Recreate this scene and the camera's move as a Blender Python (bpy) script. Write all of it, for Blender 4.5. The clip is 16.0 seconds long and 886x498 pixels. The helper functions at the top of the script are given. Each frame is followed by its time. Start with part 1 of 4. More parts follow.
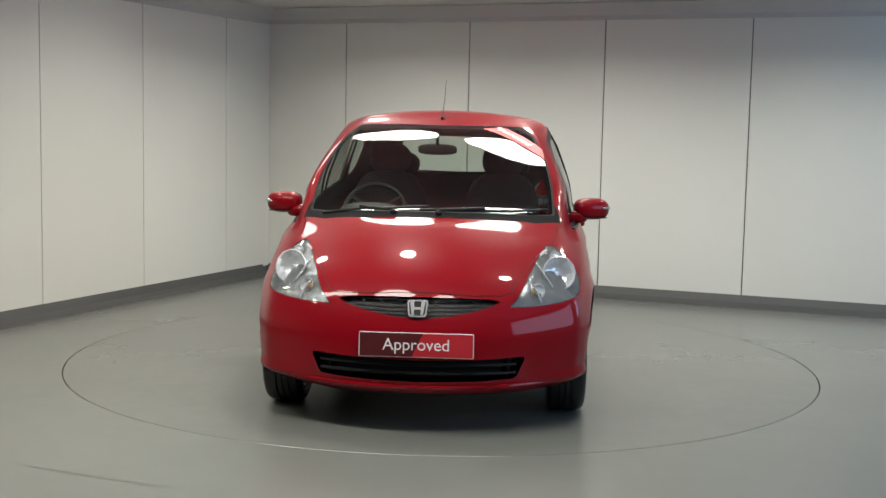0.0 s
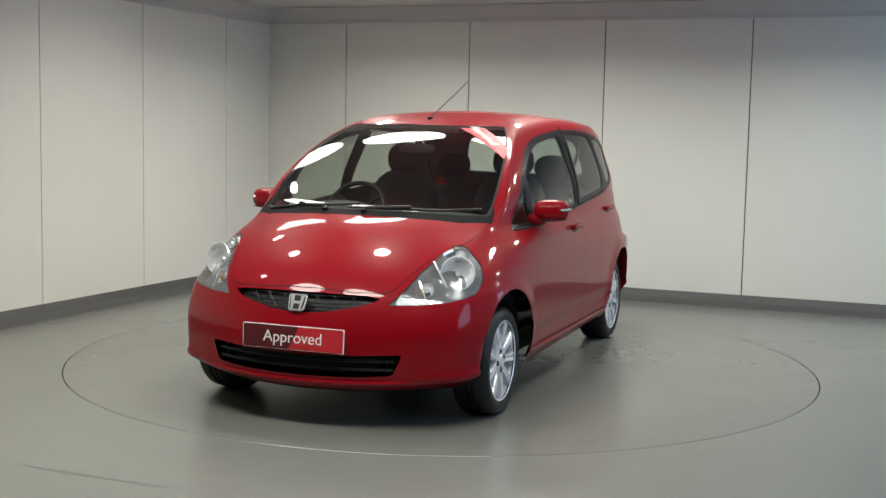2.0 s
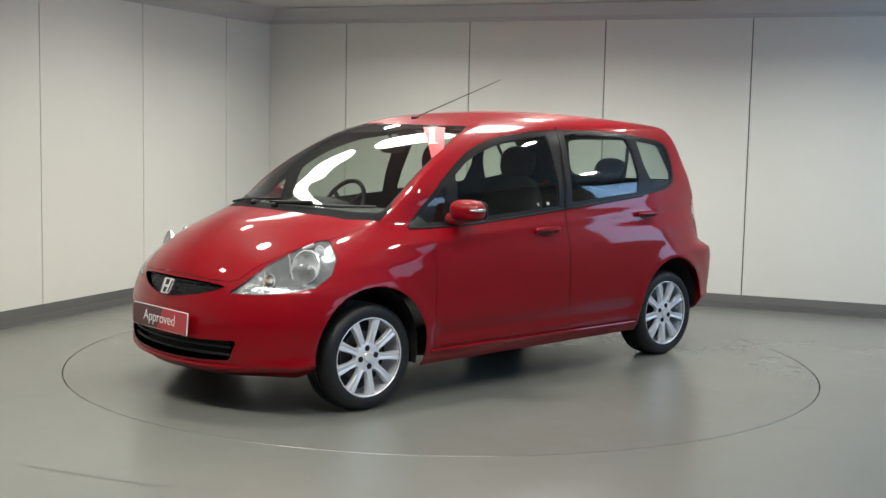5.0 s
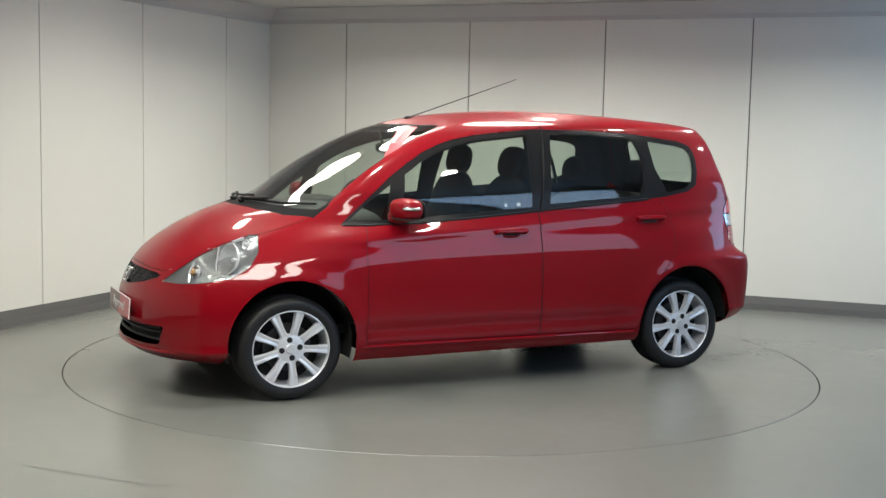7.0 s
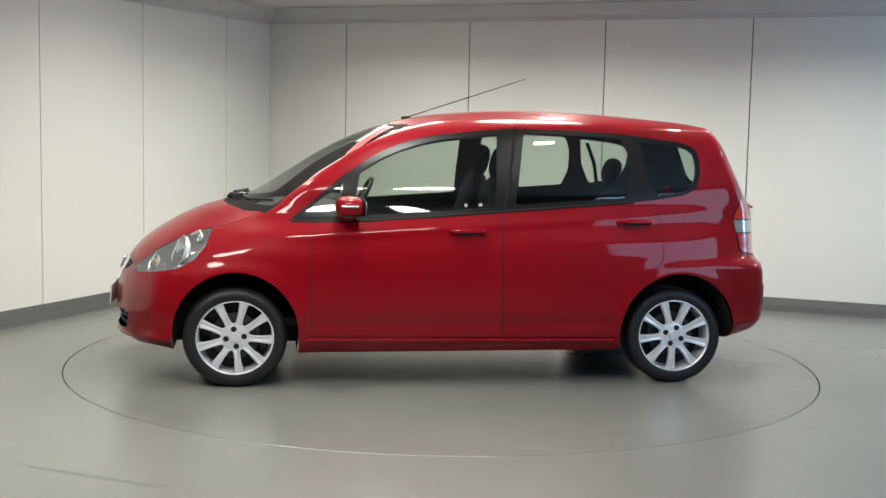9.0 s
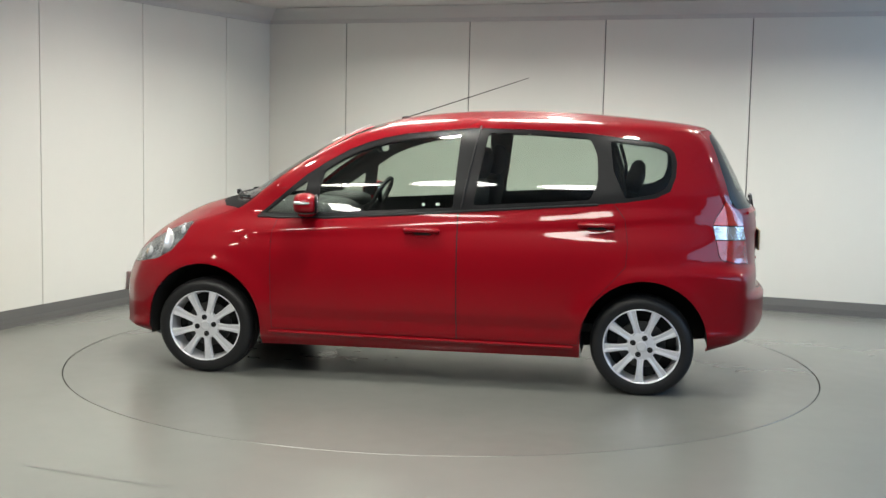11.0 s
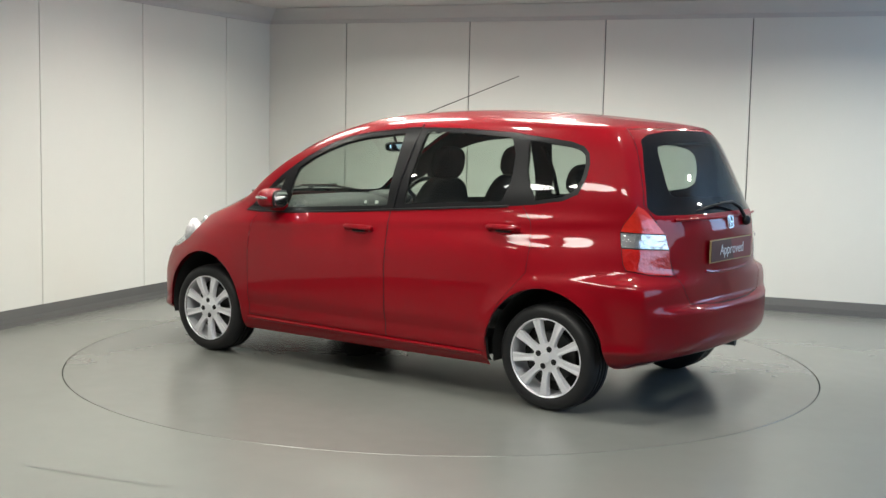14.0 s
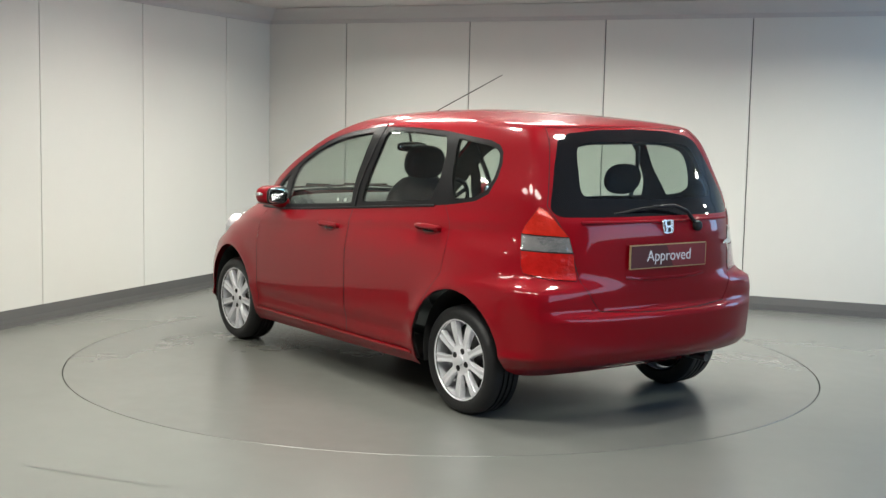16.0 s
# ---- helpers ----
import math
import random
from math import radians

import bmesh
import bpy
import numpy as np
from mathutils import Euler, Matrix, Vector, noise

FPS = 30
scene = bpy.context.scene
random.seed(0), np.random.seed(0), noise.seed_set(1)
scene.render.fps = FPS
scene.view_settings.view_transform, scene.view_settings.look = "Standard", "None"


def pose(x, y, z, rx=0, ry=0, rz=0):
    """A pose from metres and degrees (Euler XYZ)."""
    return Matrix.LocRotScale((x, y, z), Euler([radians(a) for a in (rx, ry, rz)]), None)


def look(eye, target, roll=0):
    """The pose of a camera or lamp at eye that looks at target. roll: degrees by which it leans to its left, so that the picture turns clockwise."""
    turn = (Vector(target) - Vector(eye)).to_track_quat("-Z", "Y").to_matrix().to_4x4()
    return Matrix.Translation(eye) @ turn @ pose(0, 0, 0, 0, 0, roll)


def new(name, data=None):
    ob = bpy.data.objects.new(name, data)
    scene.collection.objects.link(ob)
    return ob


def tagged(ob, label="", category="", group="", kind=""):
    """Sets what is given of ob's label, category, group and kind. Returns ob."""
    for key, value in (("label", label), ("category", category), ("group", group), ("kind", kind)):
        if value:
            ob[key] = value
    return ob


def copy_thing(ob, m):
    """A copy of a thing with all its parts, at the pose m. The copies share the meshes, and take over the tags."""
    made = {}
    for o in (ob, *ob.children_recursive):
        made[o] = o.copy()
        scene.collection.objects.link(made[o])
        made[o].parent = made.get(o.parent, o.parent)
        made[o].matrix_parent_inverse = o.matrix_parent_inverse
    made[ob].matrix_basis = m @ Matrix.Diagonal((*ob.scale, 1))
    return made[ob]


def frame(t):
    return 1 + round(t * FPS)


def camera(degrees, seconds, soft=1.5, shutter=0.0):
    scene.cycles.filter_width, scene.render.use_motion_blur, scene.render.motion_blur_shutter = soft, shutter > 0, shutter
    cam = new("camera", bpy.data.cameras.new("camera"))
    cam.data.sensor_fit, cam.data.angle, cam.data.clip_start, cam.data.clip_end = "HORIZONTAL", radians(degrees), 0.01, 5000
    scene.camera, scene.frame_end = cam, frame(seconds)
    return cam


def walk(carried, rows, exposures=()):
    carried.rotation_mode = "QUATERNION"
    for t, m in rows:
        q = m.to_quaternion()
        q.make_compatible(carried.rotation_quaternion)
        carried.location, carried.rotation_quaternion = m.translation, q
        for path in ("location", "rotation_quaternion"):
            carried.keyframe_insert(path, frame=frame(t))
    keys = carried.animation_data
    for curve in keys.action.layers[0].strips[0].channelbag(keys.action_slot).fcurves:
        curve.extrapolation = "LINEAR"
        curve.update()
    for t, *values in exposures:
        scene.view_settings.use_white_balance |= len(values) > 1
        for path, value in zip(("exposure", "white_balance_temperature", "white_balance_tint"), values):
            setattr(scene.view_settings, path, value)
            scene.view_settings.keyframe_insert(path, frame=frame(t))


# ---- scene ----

# ---- camera: it stands still ----
EYE = Vector((0.0, -7.341, 1.4223))
LENS = 40.384
cam = camera(LENS, 16.0, soft=1.45)
view = look(EYE, EYE + Vector((-0.00053, 0.99486, -0.10124)), 1.145)

# ---- world, lights ----
world = bpy.data.worlds.new("world")
scene.world = world
world.use_nodes = True
wn = world.node_tree.nodes
sky = wn.new("ShaderNodeTexSky")
sky.sky_type, sky.sun_disc = "NISHITA", False
sky.sun_elevation, sky.sun_rotation = radians(35), radians(120)
world.node_tree.links.new(sky.outputs[0], wn["Background"].inputs[0])
wn["Background"].inputs[1].default_value = 0.08


def area_lamp(name, m, sx, sy, watts, colour, spread=180):
    data = bpy.data.lights.new(name, "AREA")
    data.shape, data.size, data.size_y = "RECTANGLE", sx, sy
    data.energy, data.color, data.spread = watts, colour, radians(spread)
    ob = new(name, data)
    ob.matrix_world = m
    return ob


# the room's corner, the lines of its two panelled walls, and its size
CORNER = Vector((-1.665, 4.049, 0))
RIGHT = (Vector((3.485, 2.043, 0)) - CORNER).normalized()     # along the back wall
LEFT = (Vector((-3.037, .836, 0)) - CORNER).normalized()      # along the side wall
ROOM_A, ROOM_B, ROOM_H, PANEL_TOP = 7.6, 13.5, 2.47, 2.335
DISC_R = 2.233


def plan(a, b, z=0.0):
    return CORNER + RIGHT * a + LEFT * b + Vector((0, 0, z))



# ---- oval ceiling lights in three rows, and the daylight of the two windows ----
LAMPS = [(1.3, 2.75), (2.43, 2.75), (3.56, 2.75), (4.9, 2.75), (1.9, 4.3), (3.2, 4.3), (4.7, 4.3), (2.3, 6.1), (3.5, 6.1), (4.7, 6.1)]


def is_long(a, b):
    return (b < 3 and a < 4) or 6 < b < 6.5


WASHERS = [(a, 1.5) for a in (1.7, 3.3, 5.0, 6.6)] + [(1.2, b) for b in (3.4, 5.2, 7.0)]     # round lights close to the walls
TURN = math.degrees(math.atan2(RIGHT.y, RIGHT.x))
for a, b in LAMPS:
    long = is_long(a, b)
    power = 19 if b > 6 else 15 * (.22 if a < 1.5 else float(np.interp(a, (2, 3.2, 4.4, 6), (.6, 1.2, .8, .5))))
    lamp = area_lamp("ceiling_lamp", Matrix.Translation(plan(a, b, ROOM_H - .055)) @ pose(0, 0, 0, 0, 0, TURN), .86 if long else .18, .50 if long else .18, power, (.985, .98, .89), 150)
    lamp.data.shape = "ELLIPSE"
for a, b in WASHERS:
    lamp = area_lamp("wall_lamp", Matrix.Translation(plan(a, b, ROOM_H - .055)), .18, .18, float(np.interp(a, (1.7, 3.3, 5, 6.6), (25, 20, 19, 17))) if b < 2 else 4.4, (.985, .985, .90) if b < 2 else (1.0, .96, .80), 154)
    lamp.data.shape = "ELLIPSE"
for b0, b1, watts in ((.2, 1.3, 21), (3.5, 6.6, 30)):
    b = (b0 + b1) / 2
    area_lamp("daylight", look(plan(ROOM_A - .02, b, 1.6), plan(2.0, b, 1.6)), b1 - b0, 1.2, watts, (.31, .60, 1.0))


# ---- materials ----
def material(name, colour, rough=.5, metal=0.0, coat=0.0, vary=0.0, scale=8.0, bump=0.0, bump_scale=60.0, spec=.5, each=0.0):
    """A surface with its colour and roughness uneven at two scales and a fine relief."""
    m = bpy.data.materials.new(name)
    m.use_nodes = True
    n, links = m.node_tree.nodes, m.node_tree.links
    b = n["Principled BSDF"]
    b.inputs["Base Color"].default_value = (*colour, 1)
    b.inputs["Roughness"].default_value = rough
    b.inputs["Metallic"].default_value = metal
    b.inputs["Coat Weight"].default_value = coat
    b.inputs["Coat Roughness"].default_value = .045
    b.inputs["Specular IOR Level"].default_value = spec
    if vary or bump:
        co = n.new("ShaderNodeTexCoord")
    if vary:
        big, fine = n.new("ShaderNodeTexNoise"), n.new("ShaderNodeTexNoise")
        big.inputs["Scale"].default_value, fine.inputs["Scale"].default_value = scale, scale * 11
        big.inputs["Detail"].default_value, fine.inputs["Detail"].default_value = 3, 3
        mix = n.new("ShaderNodeMath")
        mix.operation = "MULTIPLY_ADD"
        mix.inputs[1].default_value = .35
        links.new(fine.outputs[0], mix.inputs[0])
        links.new(big.outputs[0], mix.inputs[2])
        if each:
            info, add = n.new("ShaderNodeObjectInfo"), n.new("ShaderNodeMath")
            add.operation, add.inputs[1].default_value = "MULTIPLY_ADD", each
            links.new(info.outputs["Random"], add.inputs[0])
            links.new(mix.outputs[0], add.inputs[2])
            mix = add
        ramp = n.new("ShaderNodeMapRange")
        ramp.inputs["From Min"].default_value, ramp.inputs["From Max"].default_value = .1, 1.3
        ramp.inputs["To Min"].default_value, ramp.inputs["To Max"].default_value = 1 - vary, 1 + vary
        links.new(mix.outputs[0], ramp.inputs["Value"])
        tint = n.new("ShaderNodeVectorMath")
        tint.operation = "SCALE"
        tint.inputs[0].default_value = colour
        links.new(ramp.outputs[0], tint.inputs["Scale"])
        links.new(tint.outputs[0], b.inputs["Base Color"])
        rr = n.new("ShaderNodeMath")
        rr.operation, rr.inputs[1].default_value = "MULTIPLY", rough
        links.new(ramp.outputs[0], rr.inputs[0])
        links.new(rr.outputs[0], b.inputs["Roughness"])
        for t in (big, fine):
            links.new(co.outputs["Object"], t.inputs["Vector"])
    if bump:
        grain, bp = n.new("ShaderNodeTexNoise"), n.new("ShaderNodeBump")
        grain.inputs["Scale"].default_value, grain.inputs["Detail"].default_value = bump_scale, 3
        bp.inputs["Strength"].default_value, bp.inputs["Distance"].default_value = bump, .01
        links.new(co.outputs["Object"], grain.inputs["Vector"])
        links.new(grain.outputs[0], bp.inputs["Height"])
        links.new(bp.outputs[0], b.inputs["Normal"])
    return m


def glass_material(name, tint, clear):
    """A tinted pane: part see-through, part mirror by its angle."""
    m = bpy.data.materials.new(name)
    m.use_nodes = True
    n, links = m.node_tree.nodes, m.node_tree.links
    n.remove(n["Principled BSDF"])
    see, gloss, mix = n.new("ShaderNodeBsdfTransparent"), n.new("ShaderNodeBsdfGlossy"), n.new("ShaderNodeMixShader")
    edge, power, least = n.new("ShaderNodeLayerWeight"), n.new("ShaderNodeMath"), n.new("ShaderNodeMath")
    see.inputs[0].default_value = (*tint, 1)
    gloss.inputs["Roughness"].default_value = .035
    edge.inputs["Blend"].default_value = .5
    power.operation, power.inputs[1].default_value = "POWER", 4.5
    least.operation, least.inputs[1].default_value, least.inputs[2].default_value = "MULTIPLY_ADD", .9, clear
    links.new(edge.outputs["Facing"], power.inputs[0])
    links.new(power.outputs[0], least.inputs[0])
    links.new(least.outputs[0], mix.inputs[0])
    links.new(see.outputs[0], mix.inputs[1])
    links.new(gloss.outputs[0], mix.inputs[2])
    links.new(mix.outputs[0], n["Material Output"].inputs[0])
    return m


def glow(name, colour, strength):
    m = bpy.data.materials.new(name)
    m.use_nodes = True
    b = m.node_tree.nodes["Principled BSDF"]
    b.inputs["Base Color"].default_value = (.8, .8, .8, 1)
    b.inputs["Emission Color"].default_value = (*colour, 1)
    b.inputs["Emission Strength"].default_value = strength
    return m


PAINT = material("red_paint", (.205, .0018, .0068), .40, 0, .58, .03, 3, .0, spec=.06)
WALL = material("wall_panel_paint", (.66, .66, .62), .62, 0, 0, .035, 1.2, .05, 90, each=.25)
# for walls out of view: dark grey stands for dim light in the car's reflections
DARKENED_WALL = material("dim_grey_wall", (.28, .28, .275), .7, 0, 0, .2, .8, .05, 30)
JOINT = material("panel_joint", (.10, .10, .09), .8)
SKIRT = material("grey_skirting", (.058, .058, .058), .6, 0, 0, .12, 3, .05, 60)
CEIL = material("ceiling_paint", (.58, .56, .55), .75, 0, 0, .04, 1.5, .1, 40)
CORNICE = material("cornice_paint", (.50, .49, .48), .6, 0, 0, .04, 2)
FLOOR = material("grey_floor_paint", (.156, .160, .147), .26, 0, 0, .12, .7)
DISC = material("turntable_paint", (.150, .152, .140), .25, 0, 0, .15, .8)
GAP = material("dark_gap", (.012, .012, .012), .8)
BLACK = material("black_trim", (.009, .009, .010), .5, 0, 0, .1, 30, spec=.25)
COWL = material("matt_black_cowl", (.012, .012, .013), .85, 0, 0, .15, 30, .1, 80, spec=.08)
FRAME = material("satin_black_frame", (.009, .009, .010), .36, 0, 0, .05, 20, spec=.18)
PLASTIC = material("grey_plastic", (.035, .035, .036), .6, 0, 0, .1, 20, spec=.3)
RUBBER = material("tyre_rubber", (.009, .009, .010), .5, 0, 0, .15, 25, .12, 60, spec=.4)
ALLOY = material("silver_alloy", (.74, .745, .78), .33, .4, .3, .04, 14)
STEEL = material("dark_steel", (.10, .10, .10), .45, .8, 0, .2, 20)
NUT = material("wheel_nut_black", (.03, .03, .032), .35, .6)
CHROME = material("chrome", (.86, .86, .88), .16, .75)
CLOTH = material("dark_cloth", (.018, .018, .020), .9, 0, 0, .2, 14, spec=.2)
LINING = material("interior_lining", (.035, .035, .037), .8, 0, 0, .1, 12, spec=.2)
HEADLINER = material("headliner_cloth", (.42, .41, .38), .9, 0, 0, .06, 12, .2, 250)
RED_LENS = material("red_lens", (.40, .010, .008), .12, 0, 1.0, .35, 30, .5, 45)
UPPER_LENS = material("bright_red_lens", (.50, .022, .012), .14, .1, 1.0, .45, 22, .6, 26)
CLEAR_LENS = material("clear_lens_back", (.50, .49, .49), .16, .75, .8, .3, 24, .5, 30)
REFLECTOR = material("reflector", (.88, .88, .90), .16, .5, 0, .08, 30, .2, 30)
BEZEL = material("lamp_bezel", (.29, .293, .298), .18, .6, 0, .35, 22, .6, 28)
FRIT = material("black_glass", (.006, .006, .007), .05, 0, 0, spec=.4)
AMBER = material("amber_bulb", (.55, .30, .12), .3)
PLATE_DARK = material("plate_maroon", (.075, .010, .012), .35, 0, .3, .1, 6)
PLATE_RED = material("plate_red", (.42, .020, .030), .35, 0, .3, .06, 6)
PLATE_DIM = material("plate_dim_red", (.20, .014, .02), .35, 0, .3, .08, 6)
STICKER = material("sticker_red", (.62, .03, .04), .45, 0, 0, .04, 9)
LETTER = material("white_letter", (.72, .70, .70), .45)
GOLD = material("plate_edge", (.45, .33, .16), .4, .4)
MESH = material("grille_mesh", (.02, .02, .022), .4, .3, 0, .2, 80)
SCREEN = glass_material("windscreen_glass", (.80, .86, .82), .075)
PANE = glass_material("side_glass", (.72, .79, .74), .075)
DARK_PANE = glass_material("privacy_glass", (.66, .73, .69), .07)
LENS = glass_material("lamp_lens", (.93, .95, .96), .06)
MIRROR = material("mirror", (.85, .85, .86), .02, 1.0)
LAMP_GLOW = glow("lamp_diffuser", (1.0, .97, .90), 9.0)
WHITE_TRIM = material("white_trim", (.7, .7, .68), .5)


def part(name, bm, mat, parent, label="", smooth=True):
    me = bpy.data.meshes.new(name)
    bm.to_mesh(me)
    bm.free()
    me.materials.append(mat)
    if smooth:
        me.shade_smooth()
        me.set_sharp_from_angle(angle=radians(38))
    ob = new(name, me)
    ob.parent = parent
    return tagged(ob, label)


def box(sx, sy, sz, at=(0, 0, 0), bevel=0.0, seg=2, m=None):
    bm = bmesh.new()
    bmesh.ops.create_cube(bm, size=1)
    bmesh.ops.scale(bm, vec=(sx, sy, sz), verts=bm.verts)
    if bevel:
        bmesh.ops.bevel(bm, geom=bm.edges[:], offset=bevel, segments=seg, affect="EDGES", profile=.6)
    if m is not None:
        bmesh.ops.transform(bm, matrix=m, verts=bm.verts)
    bmesh.ops.translate(bm, vec=at, verts=bm.verts)
    return bm


def join(bms):
    out = bms[0]
    for b in bms[1:]:
        me = bpy.data.meshes.new("tmp")
        b.to_mesh(me)
        b.free()
        out.from_mesh(me)
        bpy.data.meshes.remove(me)
    return out


def lathe(profile, steps=48):
    """A ring of revolution about y from (radius, y) pairs."""
    bm = bmesh.new()
    rows = []
    for i in range(steps):
        a = 2 * math.pi * i / steps
        rows.append([bm.verts.new((r * math.cos(a), y, r * math.sin(a))) for r, y in profile])
    for i in range(steps):
        a, b = rows[i], rows[(i + 1) % steps]
        for j in range(len(profile) - 1):
            bm.faces.new((a[j], a[j + 1], b[j + 1], b[j]))
    bmesh.ops.remove_doubles(bm, verts=bm.verts, dist=1e-5)
    bmesh.ops.recalc_face_normals(bm, faces=bm.faces)
    return bm


def tube(points, radius, sides=8, taper=None):
    """A round bar along a line of points."""
    bm = bmesh.new()
    rings = []
    pts = [Vector(p) for p in points]
    for i, p in enumerate(pts):
        d = (pts[min(i + 1, len(pts) - 1)] - pts[max(i - 1, 0)]).normalized()
        e = d.orthogonal().normalized() if i == 0 else (e - d * e.dot(d)).normalized()
        f = d.cross(e)
        r = radius if taper is None else radius + (taper - radius) * i / (len(pts) - 1)
        rings.append([bm.verts.new(p + (e * math.cos(a) + f * math.sin(a)) * r) for a in (2 * math.pi * k / sides for k in range(sides))])
    for a, b in zip(rings, rings[1:]):
        for k in range(sides):
            bm.faces.new((a[k], a[(k + 1) % sides], b[(k + 1) % sides], b[k]))
    bm.faces.new(rings[0][::-1])
    bm.faces.new(rings[-1])
    bmesh.ops.recalc_face_normals(bm, faces=bm.faces)
    return bm


def ellipsoid(sx, sy, sz, power=2.5, at=(0, 0, 0), u=28, v=16, m=None):
    """A rounded block: a superellipsoid."""
    bm = bmesh.new()
    bmesh.ops.create_uvsphere(bm, u_segments=u, v_segments=v, radius=1)
    for w in bm.verts:
        c = w.co
        k = (abs(c.x) ** power + abs(c.y) ** power + abs(c.z) ** power) ** (-1 / power)
        w.co = Vector((c.x * k * sx, c.y * k * sy, c.z * k * sz))
    if m is not None:
        bmesh.ops.transform(bm, matrix=m, verts=bm.verts)
    bmesh.ops.translate(bm, vec=at, verts=bm.verts)
    return bm


def slab(outline, thick, m, bevel=0.0):
    """A flat piece of that outline in its own xy plane, thick along z, placed by m."""
    bm = bmesh.new()
    f = bm.faces.new([bm.verts.new((x, y, 0)) for x, y in outline])
    up = bmesh.ops.extrude_face_region(bm, geom=[f])
    bmesh.ops.translate(bm, vec=(0, 0, thick), verts=[g for g in up["geom"] if isinstance(g, bmesh.types.BMVert)])
    bmesh.ops.recalc_face_normals(bm, faces=bm.faces)
    if bevel:
        bmesh.ops.bevel(bm, geom=[e for e in bm.edges], offset=bevel, segments=2, affect="EDGES")
    bmesh.ops.transform(bm, matrix=m, verts=bm.verts)
    return bm


# ---- the room ----
def prism(points, z0, z1):
    bm = bmesh.new()
    lo = [bm.verts.new((p[0], p[1], z0)) for p in points]
    hi = [bm.verts.new((p[0], p[1], z1)) for p in points]
    n = len(points)
    bm.faces.new(lo[::-1])
    bm.faces.new(hi)
    for i in range(n):
        bm.faces.new((lo[i], lo[(i + 1) % n], hi[(i + 1) % n], hi[i]))
    bmesh.ops.recalc_face_normals(bm, faces=bm.faces)
    return bm


def structure(name, bm, mat, label, smooth=False):
    ob = part(name, bm, mat, None, label, smooth)
    return tagged(ob, category=name.split("_")[0], kind="structure")


def floor_mesh():
    """The floor sheet with the round well of the turntable."""
    bm = bmesh.new()
    n = 128
    ring = [bm.verts.new(((DISC_R + .0055) * math.cos(2 * math.pi * i / n), (DISC_R + .0055) * math.sin(2 * math.pi * i / n), 0)) for i in range(n)]
    low = [bm.verts.new((v.co.x, v.co.y, -.12)) for v in ring]
    mid = [bm.verts.new((v.co.x * 1.14, v.co.y * 1.14, 0)) for v in ring]
    for i in range(n):
        j = (i + 1) % n
        bm.faces.new((ring[i], mid[i], mid[j], ring[j]))
        bm.faces.new((low[i], ring[i], ring[j], low[j]))
    base = bm.verts.new((0, 0, -.12))
    for i in range(n):
        bm.faces.new((low[i], low[(i + 1) % n], base))
    q = [plan(-.3, -.3), plan(ROOM_A + .3, -.3), plan(ROOM_A + .3, ROOM_B + .3), plan(-.3, ROOM_B + .3)]
    edge = []
    for i in range(n):
        d = Vector((math.cos(2 * math.pi * i / n), math.sin(2 * math.pi * i / n), 0))
        best = 1e9
        for k in range(4):
            a, e = q[k], q[(k + 1) % 4] - q[k]
            det = d.x * -e.y + d.y * e.x
            if abs(det) > 1e-9:
                t = (a.x * -e.y + a.y * e.x) / det
                s = (d.x * a.y - d.y * a.x) / det
                if t > 0 and -1e-6 <= s <= 1 + 1e-6:
                    best = min(best, t)
        edge.append(bm.verts.new(d * best))
    for i in range(n):
        j = (i + 1) % n
        bm.faces.new((mid[i], edge[i], edge[j], mid[j]))
    bmesh.ops.recalc_face_normals(bm, faces=bm.faces)
    return bm


structure("floor", floor_mesh(), FLOOR, "grey painted concrete floor, worn and slightly glossy")


def wall(name, p, q, out, top, mat=WALL, label="painted wall"):
    t = out * .16
    return structure(name, prism([p, q, q + t, p + t], 0, top), mat, label)


wall_back = wall("wall_back", plan(-.2, 0), plan(ROOM_A, 0), -LEFT, ROOM_H, JOINT, "wall of pale painted panels with thin dark joints")
wall_side = wall("wall_side", plan(0, 0), plan(0, ROOM_B), -RIGHT, ROOM_H, JOINT, "wall of pale warm-lit painted panels")
# closes the room out of view, darkened so the paint mirrors less
wall("wall_rear", plan(0, ROOM_B), plan(ROOM_A, ROOM_B), LEFT, ROOM_H, DARKENED_WALL, "unseen wall behind the camera, its dark grey standing in for dim light")
# the unseen wall with the two daylit windows, dim light put into its grey
wall("wall_door", plan(ROOM_A, 6.6), plan(ROOM_A, ROOM_B), RIGHT, ROOM_H, DARKENED_WALL, "unseen wall beside the daylit window, its dark grey standing in for dim light")
wall("wall_pier_1", plan(ROOM_A, 0), plan(ROOM_A, .2), RIGHT, ROOM_H, DARKENED_WALL, "narrow unseen pier beside the daylit window, darkened for dim light")
wall("wall_pier_2", plan(ROOM_A, 1.3), plan(ROOM_A, 3.5), RIGHT, ROOM_H, DARKENED_WALL, "unseen wall between the two daylit windows, darkened for dim light")
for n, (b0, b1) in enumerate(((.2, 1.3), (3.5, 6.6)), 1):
    structure("wall_lintel_%d" % n, prism([plan(ROOM_A, b0), plan(ROOM_A, b1), plan(ROOM_A, b1) + RIGHT * .16, plan(ROOM_A, b0) + RIGHT * .16], 2.2, ROOM_H), DARKENED_WALL, "unseen lintel over a daylit window, darkened for dim light")
    structure("wall_apron_%d" % n, prism([plan(ROOM_A, b0), plan(ROOM_A, b1), plan(ROOM_A, b1) + RIGHT * .16, plan(ROOM_A, b0) + RIGHT * .16], 0, 1.0), DARKENED_WALL, "unseen wall under a daylit window, darkened for dim light")

